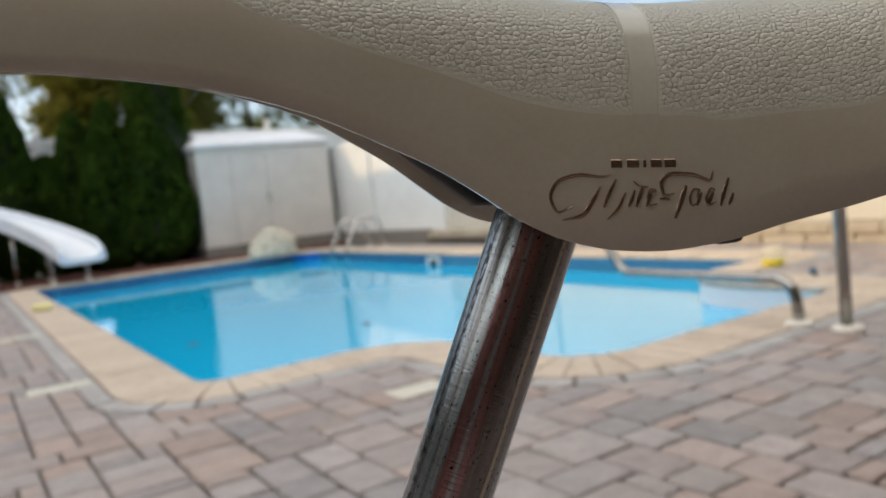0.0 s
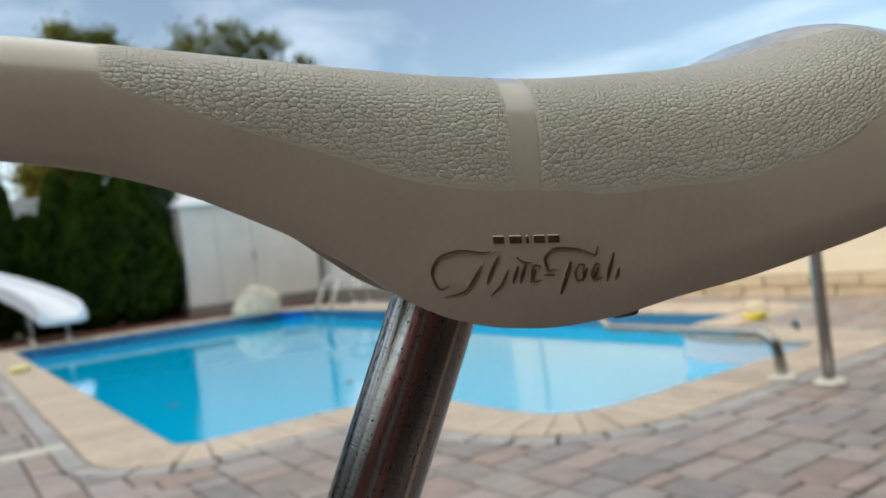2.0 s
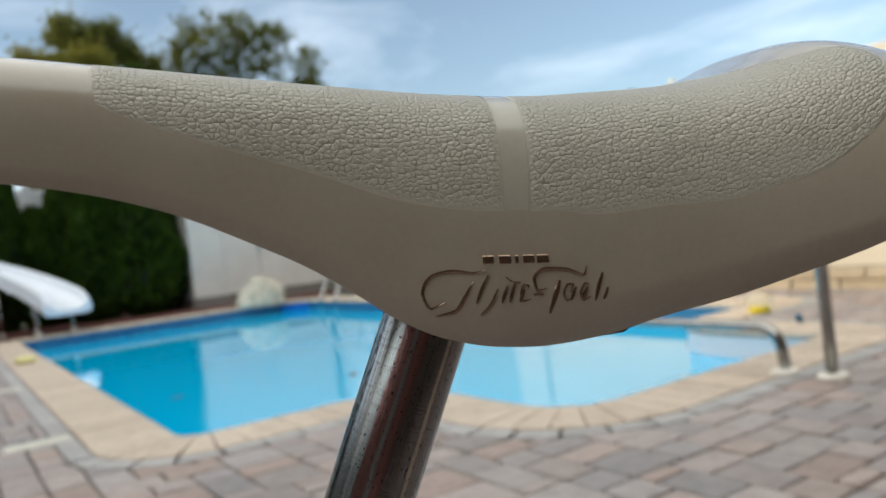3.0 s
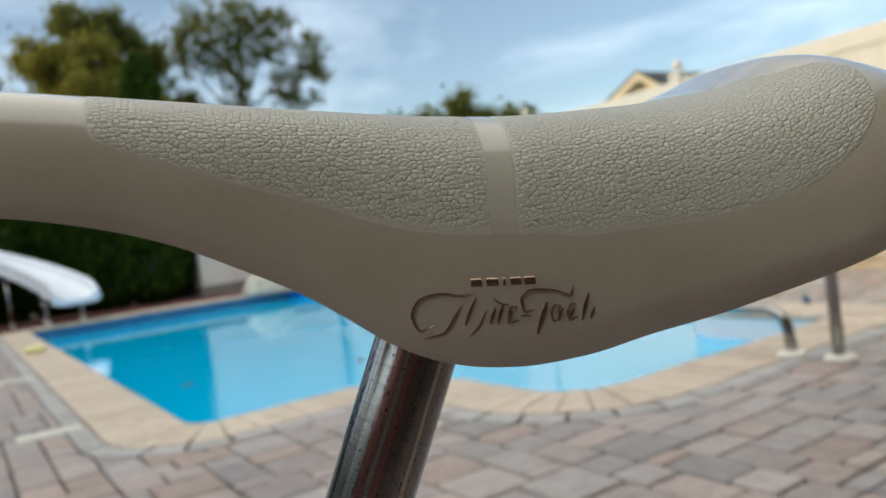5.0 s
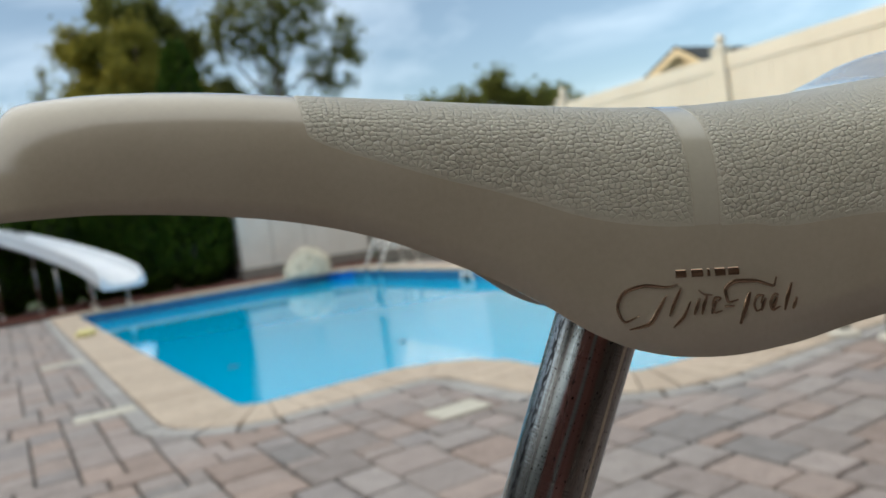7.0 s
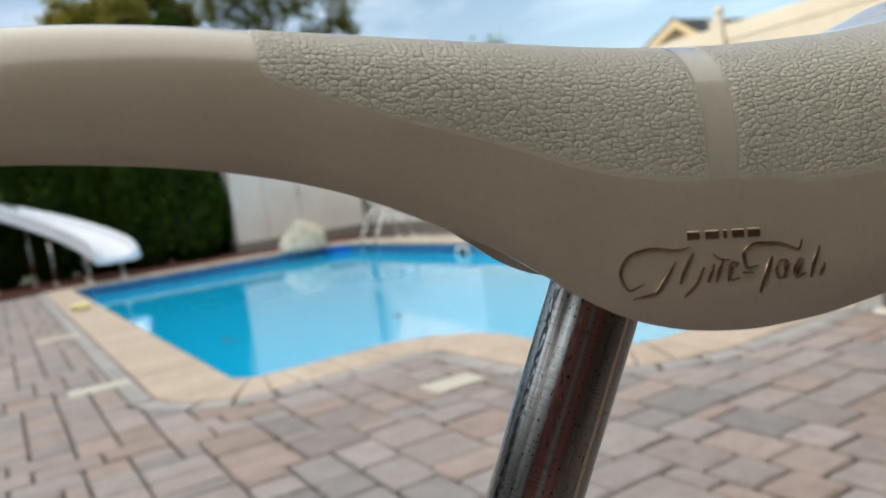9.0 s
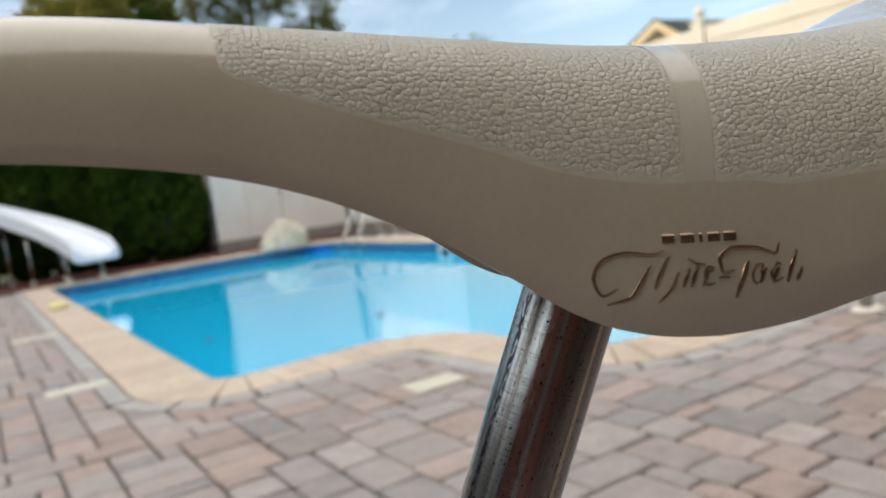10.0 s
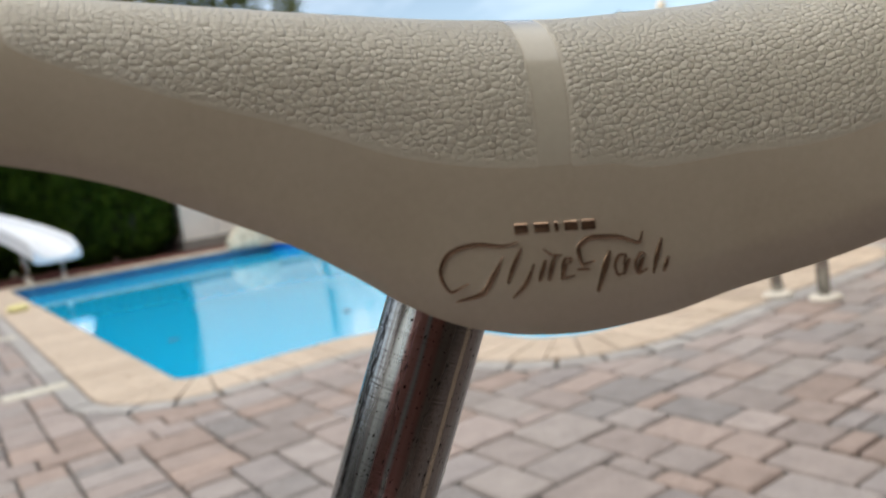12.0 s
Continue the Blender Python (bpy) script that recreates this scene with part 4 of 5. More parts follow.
def gable_house():
    """A cream house: a small front gable with bargeboards before the long main roof."""
    thing = empty("gable_house", (12.0, 10.35, 0), "cream-sided house with a dark shingled gable roof", "house")
    turn = pose(0, 0, 0, 0, 0, -47)

    def add(name, bm, material, parent=thing):
        bmesh.ops.transform(bm, matrix=turn, verts=bm.verts)
        return part(name, bm, material, parent)

    w, ridge, depth, over, k = 1.5, 3.34, 1.1, 0.13, 0.76
    eave = ridge - k * w
    wall = bmesh.new()
    vs = [wall.verts.new(p) for p in ((-w, over, 0), (w, over, 0), (w, over, eave - 0.09), (0, over, ridge - 0.09), (-w, over, eave - 0.09))]
    back = [wall.verts.new(v.co + Vector((0, depth, 0))) for v in vs]
    wall.faces.new(vs)
    wall.faces.new(back[::-1])
    for i in range(5):
        wall.faces.new((vs[i], back[i], back[(i + 1) % 5], vs[(i + 1) % 5]))
    add("wall", wall, SIDING)
    for i in range(14):
        z = eave - 0.5 + 0.10 * i
        half = min(w, (ridge - 0.10 - z) / k)
        if half > 0.12:
            add("board", boxed(-half, over - 0.012, z - 0.095, half, over - 0.001, z - 0.004), SIDING)
    for sign in (-1, 1):
        far = sign * (w + 0.2)
        drop = ridge - k * (w + 0.2)
        add("roof", slab([(0, 0, ridge), (far, 0, drop), (far, depth + over, drop), (0, depth + over, ridge)], 0.07), SHINGLE)
        board = bmesh.new()
        q = [(0, ridge - 0.055), (far, drop - 0.055), (far, drop - 0.22), (0, ridge - 0.22)]
        a = [board.verts.new((x, -0.03, z)) for x, z in q]
        b = [board.verts.new((x, -0.002, z)) for x, z in q]
        board.faces.new(a)
        board.faces.new(b[::-1])
        for i in range(4):
            board.faces.new((a[i], a[(i + 1) % 4], b[(i + 1) % 4], b[i]))
        add("bargeboard", board, TRIM)
    # main body behind, its ridge along the plot, hipped at the near end
    x0, xr, x1, y0, ym, y1, low, high = 0.75, 1.30, 7.0, 0.30, 1.0, 1.7, 2.95, 3.55
    part("wall", boxed(x0 + 0.15, y0 + 0.15, 0.0, x1 - 0.15, y1 - 0.15, low - 0.07), SIDING, thing)
    for ya in (y0, y1):
        part("roof", slab([(x0, ya, low), (x1, ya, low), (x1, ym, high), (xr, ym, high)], 0.06), SHINGLE, thing)
    hip = bmesh.new()
    tri = [[hip.verts.new((x, y, z - d)) for x, y, z in ((x0, y0, low), (xr, ym, high), (x0, y1, low))] for d in (0.0, 0.06)]
    hip.faces.new(tri[0])
    hip.faces.new(tri[1][::-1])
    for i in range(3):
        hip.faces.new((tri[0][i], tri[1][i], tri[1][(i + 1) % 3], tri[0][(i + 1) % 3]))
    part("roof", hip, SHINGLE, thing)
    return thing


gable_house()


# unseen walls and overhead slab, added to hold back sun and skylight
tagged(part("wall_west", boxed(-5.3, -14, -0.05, -5.0, 10.4, 2.75, 0.01), SHADEWALL), "plain wall added out of view to keep sun off the patio", "wall", kind="structure")
tagged(part("wall_south", boxed(-5.0, -2.0, -0.05, 6.2, -1.7, 3.2, 0.01), SHADEWALL), "plain dark wall added behind the camera to block skylight", "wall", kind="structure")
tagged(part("eave", boxed(-5.0, -1.7, 3.10, 6.2, -1.00, 3.20, 0.01), SHADEWALL), "plain dark slab added behind the camera to block high skylight", "roof", kind="structure")
tagged(part("wall_west_2", boxed(-5.3, 10.4, -0.05, -5.0, 24, 4.5, 0.01), SHADEWALL), "tall plain wall added out of view to shade the far fence", "wall", kind="structure")

# ---------------------------------------------------------------- slide


def water_slide():
    """A white chute that curves away from its tip, on steel legs with flanged feet."""
    thing = empty("pool_slide", (1.2, 12.3, 0), "white gelcoat pool slide on steel legs", "pool slide")
    base = thing.matrix_basis.inverted()
    spine = [Vector((1.531, 12.0, 0.316))]
    for k in range(240):
        bearing = 0.30 + 0.503 * k * 0.01
        spine.append(spine[-1] + Vector((-math.sin(bearing), math.cos(bearing), 0.425)) * 0.01)
    half = [(-0.335, -0.02), (-0.347, 0.005), (-0.338, 0.04), (-0.334, 0.165), (-0.324, 0.208), (-0.306, 0.222), (-0.284, 0.20), (-0.245, 0.10), (-0.16, 0.04)]
    outer = half + [(0, 0.025)] + [(-u, w) for u, w in half[::-1]] + [(0.24, -0.05), (-0.24, -0.05)]

    def at(t, u, w):
        k = min(int(t * 100), 239)
        bearing = 0.30 + 0.503 * t
        return base @ (spine[k].lerp(spine[k + 1], t * 100 - k) + Vector((math.cos(bearing), math.sin(bearing), 0)) * u + Vector((0, 0, w)))

    def chute(t0, t1):
        bm = bmesh.new()
        rings_here = []
        for t in np.linspace(t0, t1, 20):
            t = float(t)
            lip = min(1.0, 0.62 + t / 0.30)
            rings_here.append([bm.verts.new(at(t, u, w * lip if 0 <= w else w)) for u, w in outer])
        for p, q in zip(rings_here, rings_here[1:]):
            for j in range(len(p)):
                bm.faces.new((p[j], p[(j + 1) % len(p)], q[(j + 1) % len(p)], q[j]))
        bm.faces.new(rings_here[0])
        bm.faces.new(rings_here[-1][::-1])
        return bm

    part("runout", chute(0.0, 1.05), SLIDE, thing)
    part("chute", chute(1.056, 2.38), SLIDE, thing)
    for t, u in ((0.22, 0.16), (0.52, -0.20), (0.95, 0.14), (1.22, -0.22), (1.75, 0.18), (2.2, -0.18)):
        top = at(t, u, -0.03)
        foot = Vector((top.x, top.y, 0.0))
        leg = part("leg", sweep(bmesh.new(), [foot, top], 0.019, 10), STEEL, thing, smooth=True)
        part("foot", lathe(bmesh.new(), [(0.05, 0.0), (0.05, 0.018), (0.030, 0.03), (0.030, 0.075)], 12, Matrix.Translation(foot)), FLANGE, leg)
    return thing


water_slide()

# ---------------------------------------------------------------- ladder, skimmer, rail, rock, toys


def ladder():
    thing = empty("pool_ladder", (5.2, 10.45, 0), "stainless steel pool ladder with two looped handrails", "ladder")
    for y in (10.78, 10.27):
        pts = rounded([(4.90, y, -1.0), (4.90, y, 0.05), (5.12, y, 0.47), (5.48, y, 0.47), (5.56, y, 0.0)], (0.10, 0.13, 0.13))
        rail = part("handrail", sweep(bmesh.new(), [p - Vector((5.2, 10.45, 0)) for p in pts], 0.021, 12), STEEL, thing, smooth=True)
        part("flange", lathe(bmesh.new(), [(0.055, 0), (0.055, 0.012), (0.03, 0.02)], 16, Matrix.Translation((0.36, y - 10.45, 0.004))), FLANGE, rail)
    for z in (-0.19, -0.45, -0.70):
        part("tread", boxed(-0.33, -0.18, z - 0.015, -0.25, 0.33, z + 0.015, 0.006), STEEL, thing)


def skimmer():
    thing = empty("skimmer", (5.035, 8.07, -0.17), "white plastic skimmer frame in the pool wall", "skimmer")
    frame_bm = bmesh.new()
    for y0, z0, y1, z1 in ((-0.14, 0.07, 0.14, 0.10), (-0.14, -0.10, 0.14, -0.07), (-0.14, -0.07, -0.11, 0.07), (0.11, -0.07, 0.14, 0.07)):
        box(frame_bm, -0.02, y0, z0, 0.012, y1, z1)
    part("rim", frame_bm, VINYL, thing)
    # near-black plate: the recess's shade given as colour
    part("opening", boxed(0.0, -0.11, -0.07, 0.01, 0.11, 0.07), GAPSHADE, thing)


def hand_rail():
    thing = empty("pool_handrail", (2.97, 1.77, 0), "looped stainless steel pool handrail on cream flanges", "handrail")
    pts = rounded([(-0.006, -0.11, 0.0), (-0.006, -0.11, 0.80), (0.0, 0.95, 0.80), (0.01, 1.24, 0.42), (0.01, 1.10, 0.20), (0.01, 0.12, 0.20), (0.01, 0.10, 0.0)], (0.12, 0.16, 0.14, 0.10, 0.11), 8)
    part("tube", sweep(bmesh.new(), pts, 0.0245, 16), POLESTEEL, thing, smooth=True)
    for y, r in ((-0.11, 0.062), (0.10, 0.060)):
        part("flange", lathe(bmesh.new(), [(r, 0), (r, 0.010), (r - 0.008, 0.017), (0.032, 0.022), (0.028, 0.022)], 24, Matrix.Translation((0.0, y, 0.004))), FLANGE, thing)


def fake_rock():
    """A boulder cut by random planes, with worn edges and a rough skin."""
    bm = bmesh.new()
    bmesh.ops.create_icosphere(bm, subdivisions=5, radius=1.0)
    r = random.Random(11)
    planes = [(Vector((r.gauss(0, 1), r.gauss(0, 1), r.gauss(0.25, 0.9))).normalized(), r.uniform(0.72, 0.98)) for _ in range(30)]
    for v in bm.verts:
        p = v.co.normalized()
        reach = sum(max(0.05, p.dot(n) / d) ** 32 for n, d in planes) ** (-1 / 32)
        k = min(reach, 1.25) * (1 + 0.05 * noise.noise(p * 2.6) + 0.03 * noise.noise(p * 7) + 0.012 * noise.noise(p * 20))
        v.co = Vector((p.x * 0.50 * k, p.y * 0.33 * k, max(-0.12, p.z * 0.37 * k + 0.05 * p.x)))
    thing = part("artificial_rock", bm, ROCK, smooth=True)
    thing.matrix_basis = pose(4.47, 12.13, 0.11, 0, 0, 12)
    tagged(thing, "mottled cream moulded rock on the pool edge", "rock")


def toys():
    bowl = empty("toy_ball", (4.58, 3.04, 0.004), "small yellow pool toy under a clear dome", "toy")
    part("base", lathe(bmesh.new(), [(0.055, 0.0), (0.075, 0.02), (0.07, 0.05), (0.05, 0.055)], 18), TOYYELLOW, bowl, smooth=True)
    part("dome", lathe(bmesh.new(), [(0.085, 0.045), (0.088, 0.075), (0.075, 0.11), (0.04, 0.13), (0.01, 0.134)], 18), CLEAR, bowl, smooth=True)
    gun = empty("blue_toy", (4.27, 2.57, 0.004), "small dark blue plastic pool toy", "toy", turn=35)
    body = bmesh.new()
    sweep(body, [(-0.06, 0, 0.022), (0.0, 0.005, 0.028), (0.055, 0, 0.026)], [0.014, 0.024, 0.018], 12)
    part("body", body, TOYBLUE, gun, smooth=True)
    part("fin", boxed(-0.075, -0.006, 0.0, -0.03, 0.006, 0.03, 0.004), TOYBLUE, gun)
    sponge = part("pool_toy", lathe(bmesh.new(), [(0.07, 0.0), (0.10, 0.015), (0.095, 0.05), (0.06, 0.07), (0.02, 0.072)], 14), TOYPALE, smooth=True)
    sponge.matrix_basis = pose(0.635, 8.28, 0.004)
    tagged(sponge, "pale yellow foam pool toy on the coping", "toy")
    for x, y, turn in ((1.35, 5.55, 20), (2.45, 4.95, 70)):
        bm = bmesh.new()
        lathe(bm, [(0.005, 0.0), (0.05, 0.002), (0.045, 0.005), (0.004, 0.006)], 9, Matrix.Diagonal((1.0, 0.5, 1, 1)))
        leaf = part("floating_leaf", bm, DEBRIS)
        leaf.matrix_basis = pose(x, y, WATER_Z + 0.001, 0, 0, turn)
        tagged(leaf, "dark dead leaf floating on the water", "leaf", "floating leaves")


ladder()
skimmer()
hand_rail()
fake_rock()
toys()

# ---------------------------------------------------------------- the saddle on its post
SADDLE_AT, SADDLE_TURN, SADDLE_LEAN = (0.1402, 0.1503, 0.74), -18.0, 4.03
CREST = curve_of([(-0.1553, 0.0377), (-0.1524, 0.0441), (-0.1456, 0.0514), (-0.1388, 0.052), (-0.1311, 0.0521), (-0.1184, 0.0515), (-0.1019, 0.0499), (-0.0825, 0.0471), (-0.0582, 0.0435), (-0.0291, 0.0392), (0.0, 0.0354), (0.025, 0.0338), (0.05, 0.0339), (0.068, 0.0355), (0.083, 0.0397), (0.097, 0.0441), (0.11, 0.0413), (0.12, 0.0363), (0.129, 0.0286), (0.1349, 0.0202), (0.1379, 0.0133)])
SKIRT = curve_of([(-0.1553, 0.026), (-0.1456, 0.0262), (-0.1311, 0.0257), (-0.1165, 0.024), (-0.0971, 0.0207), (-0.0825, 0.017), (-0.068, 0.0117), (-0.0534, 0.0041), (-0.0437, -0.0014), (-0.034, -0.0083), (-0.0243, -0.0159), (-0.0146, -0.021), (-0.0039, -0.0239), (0.008, -0.025), (0.02, -0.0243), (0.035, -0.0214), (0.05, -0.0188), (0.065, -0.015), (0.08, -0.0105), (0.095, -0.0044), (0.108, 0.0012), (0.12, 0.0078), (0.132, 0.0143), (0.1379, 0.0168)])
WIDTH = curve_of([(-0.1553, 0.0039), (-0.1524, 0.0095), (-0.1456, 0.0151), (-0.1359, 0.0181), (-0.1165, 0.0201), (-0.0971, 0.0217), (-0.0777, 0.0234), (-0.0582, 0.0258), (-0.0388, 0.0289), (-0.0194, 0.0329), (0.0, 0.037), (0.02, 0.0399), (0.04, 0.0436), (0.06, 0.0489), (0.078, 0.0548), (0.09, 0.0586), (0.102, 0.06), (0.113, 0.0575), (0.123, 0.0511), (0.131, 0.0407), (0.1359, 0.0279), (0.1379, 0.0121)])
ROUND = curve_of([(-0.16, 2.3), (-0.10, 3.0), (0.0, 3.1), (0.06, 3.2), (0.10, 2.6), (0.138, 2.5)])


def saddle_point(s, a):
    """A place on the saddle: s along it, a from the crest (0) to the skirt's lower edge (1, or -1 on the other side)."""
    n = ROUND(s)
    t = abs(a) * math.pi / 2
    top, low, w = CREST(s), SKIRT(s), WIDTH(s)
    y = w * math.sin(t) ** (2 / n)
    f = max(math.cos(t), 0.0) ** (2 / n)
    z = low + (top - low) * f
    nose = max(0.0, min(1.0, (-0.1165 - s) / 0.0388))
    if a < 0:
        z += 0.003 * max(0.0, min(1.0, (-0.034 - s) / 0.029)) * (1 - f)
    return Vector((s - 0.0054 * nose ** 1.6 * (1 - f) + 0.0030 * nose * f, -y if a > 0 else y, z))


def saddle_normal(s, a):
    e = 0.0006
    s = min(max(s, -0.1545), 0.1370)
    a = min(max(a, -0.985), 0.985)
    du = saddle_point(s + e, a) - saddle_point(s - e, a)
    dv = saddle_point(s, a + 0.01) - saddle_point(s, a - 0.01)
    n = du.cross(dv)
    if n.length < 1e-12:
        return Vector((0, 0, 1))
    n.normalize()
    p = saddle_point(s, a)
    if n.dot(p - Vector((s, 0, SKIRT(s)))) < 0:
        n = -n
    return n


def stations():
    a = [-0.1553 + 0.0155 * (k / 16) ** 1.6 for k in range(17)]
    b = [-0.1398 + (0.115 + 0.1398) * k / 90 for k in range(1, 91)]
    c = [0.115 + 0.0229 * (1 - (1 - k / 22) ** 1.6) for k in range(1, 23)]
    return a + b + c


def saddle_shell():
    bm = bmesh.new()
    ss = stations()
    across = [-1 + 2 * k / 56 for k in range(57)]
    skin = [[bm.verts.new(saddle_point(s, a)) for a in across] for s in ss]
    inner = []
    for s in ss:
        row = []
        for a in across:
            p = saddle_point(s, a)
            row.append(bm.verts.new(p - saddle_normal(s, a) * 0.0026 if abs(a) < 0.97 else p + Vector((0, 0.0026 * (1 if a > 0 else -1), 0.0))))
        inner.append(row)
    for grid in (skin, inner):
        for r0, r1 in zip(grid, grid[1:]):
            for j in range(len(across) - 1):
                bm.faces.new((r0[j], r0[j + 1], r1[j + 1], r1[j]))
    for i in range(len(ss) - 1):
        for j in (0, len(across) - 1):
            bm.faces.new((skin[i][j], skin[i + 1][j], inner[i + 1][j], inner[i][j]))
    for i in (0, len(ss) - 1):
        for j in range(len(across) - 1):
            bm.faces.new((skin[i][j], skin[i][j + 1], inner[i][j + 1], inner[i][j]))
    return bm


def grain_panel(s0, s1, reach, tilt, far=None):
    """A raised grained patch over the crest: reach(s) is how far down each flank it goes; its ends lean by tilt(a, end)."""
    bm = bmesh.new()
    rows, cols = 70, 64
    uv = bm.loops.layers.uv.new("panel")
    edge = bm.loops.layers.uv.new("rim")
    flat_at, rim_at = {}, {}
    grid = []
    for i in range(rows + 1):
        f = i / rows
        row = []
        for j in range(cols + 1):
            g = 2 * j / cols - 1
            s = s0 + tilt(abs(g), 0) + (s1 + tilt(abs(g), 1) - s0 - tilt(abs(g), 0)) * f
            low_a = far(s) if far else -reach(s)
            a = low_a + (reach(s) - low_a) * (g + 1) / 2
            rim = min(f, 1 - f) * rows / 2.0, (1 - abs(g)) * cols / 4.0
            lift = 0.00014 * min(1.0, rim[0], rim[1]) - 0.0001 * (min(rim) < 0.01)
            row.append(bm.verts.new(saddle_point(s, a) + saddle_normal(s, a) * lift))
            rim_at[row[-1]] = (min(1.0, min(f, 1 - f) * (s1 - s0) / 0.0022, (1 - abs(g)) * 0.030 / 0.0022), 0.0)
        # distance across is counted from the crest
        crest_to_low = [saddle_point(s, low_a * k / 12) for k in range(13)]
        start = math.copysign(sum((q - p).length for p, q in zip(crest_to_low, crest_to_low[1:])), low_a)
        length = [start]
        for p, q in zip(row, row[1:]):
            length.append(length[-1] + (q.co - p.co).length)
        for v, d in zip(row, length):
            flat_at[v] = (v.co.x, d)
        grid.append(row)
    for r0, r1 in zip(grid, grid[1:]):
        for j in range(cols):
            f = bm.faces.new((r0[j], r0[j + 1], r1[j + 1], r1[j]))
            for loop in f.loops:
                loop[uv].uv = flat_at[loop.vert]
                loop[edge].uv = rim_at[loop.vert]
    return bm


def on_flank(s, z):
    """The place on the near flank at s and height z, and its normal."""
    lo, hi = 0.05, 1.0
    for _ in range(24):
        mid = (lo + hi) / 2
        lo, hi = (mid, hi) if saddle_point(s, mid).z > z else (lo, mid)
    return saddle_point(s, lo), saddle_normal(s, lo)


def emblem_stroke(points, widths):
    """A raised foil ribbon on the flank through (along, up) places in millimetres, with a width at each."""
    bm = bmesh.new()
    n = len(points)
    tone = []
    for k, (x, y) in enumerate(points):
        x0, y0 = points[max(k - 1, 0)]
        x1, y1 = points[min(k + 1, n - 1)]
        d = math.hypot(x1 - x0, y1 - y0) or 1.0
        nx, ny = -(y1 - y0) / d, (x1 - x0) / d
        w = widths[k] * 0.54
        row = []
        for off, lift in ((-w, -0.0001), (-w * 0.7, 0.00022), (0, 0.0003), (w * 0.7, 0.00022), (w, -0.0001)):
            px, py = x + nx * off, y + ny * off
            s, z = -0.00535 + px * 0.000957, -0.00295 + py * 0.000997 - px * 0.0000763
            p, normal = on_flank(s, z)
            row.append(bm.verts.new(p + normal * lift))
        tone.append(row)
    for r0, r1 in zip(tone, tone[1:]):
        for j in range(4):
            bm.faces.new((r0[j], r0[j + 1], r1[j + 1], r1[j]))
    return bm


def smooth_line(points, count=28):
    """A smooth run of places through a few."""
    xs, ys = curve_of([(k, p[0]) for k, p in enumerate(points)]), curve_of([(k, p[1]) for k, p in enumerate(points)])
    return [(xs(t), ys(t)) for t in (k * (len(points) - 1) / count for k in range(count + 1))]


def swell(count, low, high):
    return [low + (high - low) * math.sin(math.pi * k / count) for k in range(count + 1)]


def saddle():
    thing = empty("bicycle_saddle", SADDLE_AT, "ivory vinyl bicycle saddle with pebbled panels on a worn chrome post", "bicycle saddle", turn=SADDLE_TURN, lean=SADDLE_LEAN)
    shell = part("shell", saddle_shell(), IVORY, thing, "smooth ivory vinyl shell, flank shade in its colour", smooth=True)
    front_reach = curve_of([(-0.0855, 0.50), (-0.083, 0.63), (-0.079, 0.70), (-0.072, 0.745), (-0.062, 0.775), (-0.048, 0.792), (-0.03, 0.79), (-0.01, 0.785), (0.01, 0.784), (0.02, 0.788)])
    rear_reach = curve_of([(0.0, 0.785), (0.012, 0.79), (0.02, 0.812), (0.035, 0.832), (0.055, 0.848), (0.07, 0.835), (0.082, 0.78), (0.091, 0.685), (0.097, 0.56), (0.101, 0.36)])
    part("front_panel", grain_panel(-0.0840, 0.0054, front_reach, lambda g, end: 0.0015 * g * g if end == 0 else -0.0042 * g * g), GRAIN, thing, "pebbled ivory panel", smooth=True)
    part("rear_panel", grain_panel(0.0108, 0.0990, rear_reach, lambda g, end: -0.0052 * g * g if end == 0 else -0.004 * g * g, far=curve_of([(0.0, -0.725), (0.03, -0.763), (0.045, -0.547), (0.056, -0.10), (0.068, 0.10), (0.08, 0.20), (0.09, 0.294), (0.101, 0.383)])), GRAIN, thing, "pebbled ivory panel", smooth=True)
    band = bmesh.new()
    rows = []
    for k in range(49):
        g = 2 * k / 48 - 1
        sa, sb = 0.0054 - 0.0042 * g * g - 0.0006, 0.0108 - 0.0052 * g * g + 0.0006
        rows.append([band.verts.new(saddle_point(v, g * 0.785) + saddle_normal(v, g * 0.785) * (0.00010 if abs(g) < 0.97 else -0.0001)) for v in (sa, (2 * sa + sb) / 3, (sa + 2 * sb) / 3, sb)])
    for r0, r1 in zip(rows, rows[1:]):
        for j in range(3):
            band.faces.new((r0[j], r0[j + 1], r1[j + 1], r1[j]))
    part("smooth_band", band, BAND, thing, "smooth strip between the panels, its lit tone in the colour", smooth=True)
    # maker's mark, as plain blocks and flourishes
    for x0, x1 in ((0.1, 2.6), (3.8, 6.6), (7.6, 8.3), (9.4, 12.0), (12.7, 15.4)):
        part("emblem_block", emblem_stroke([(x0 + (x1 - x0) * k / 4, -1.3) for k in range(5)], [1.9] * 5), EMBLEM, shell)
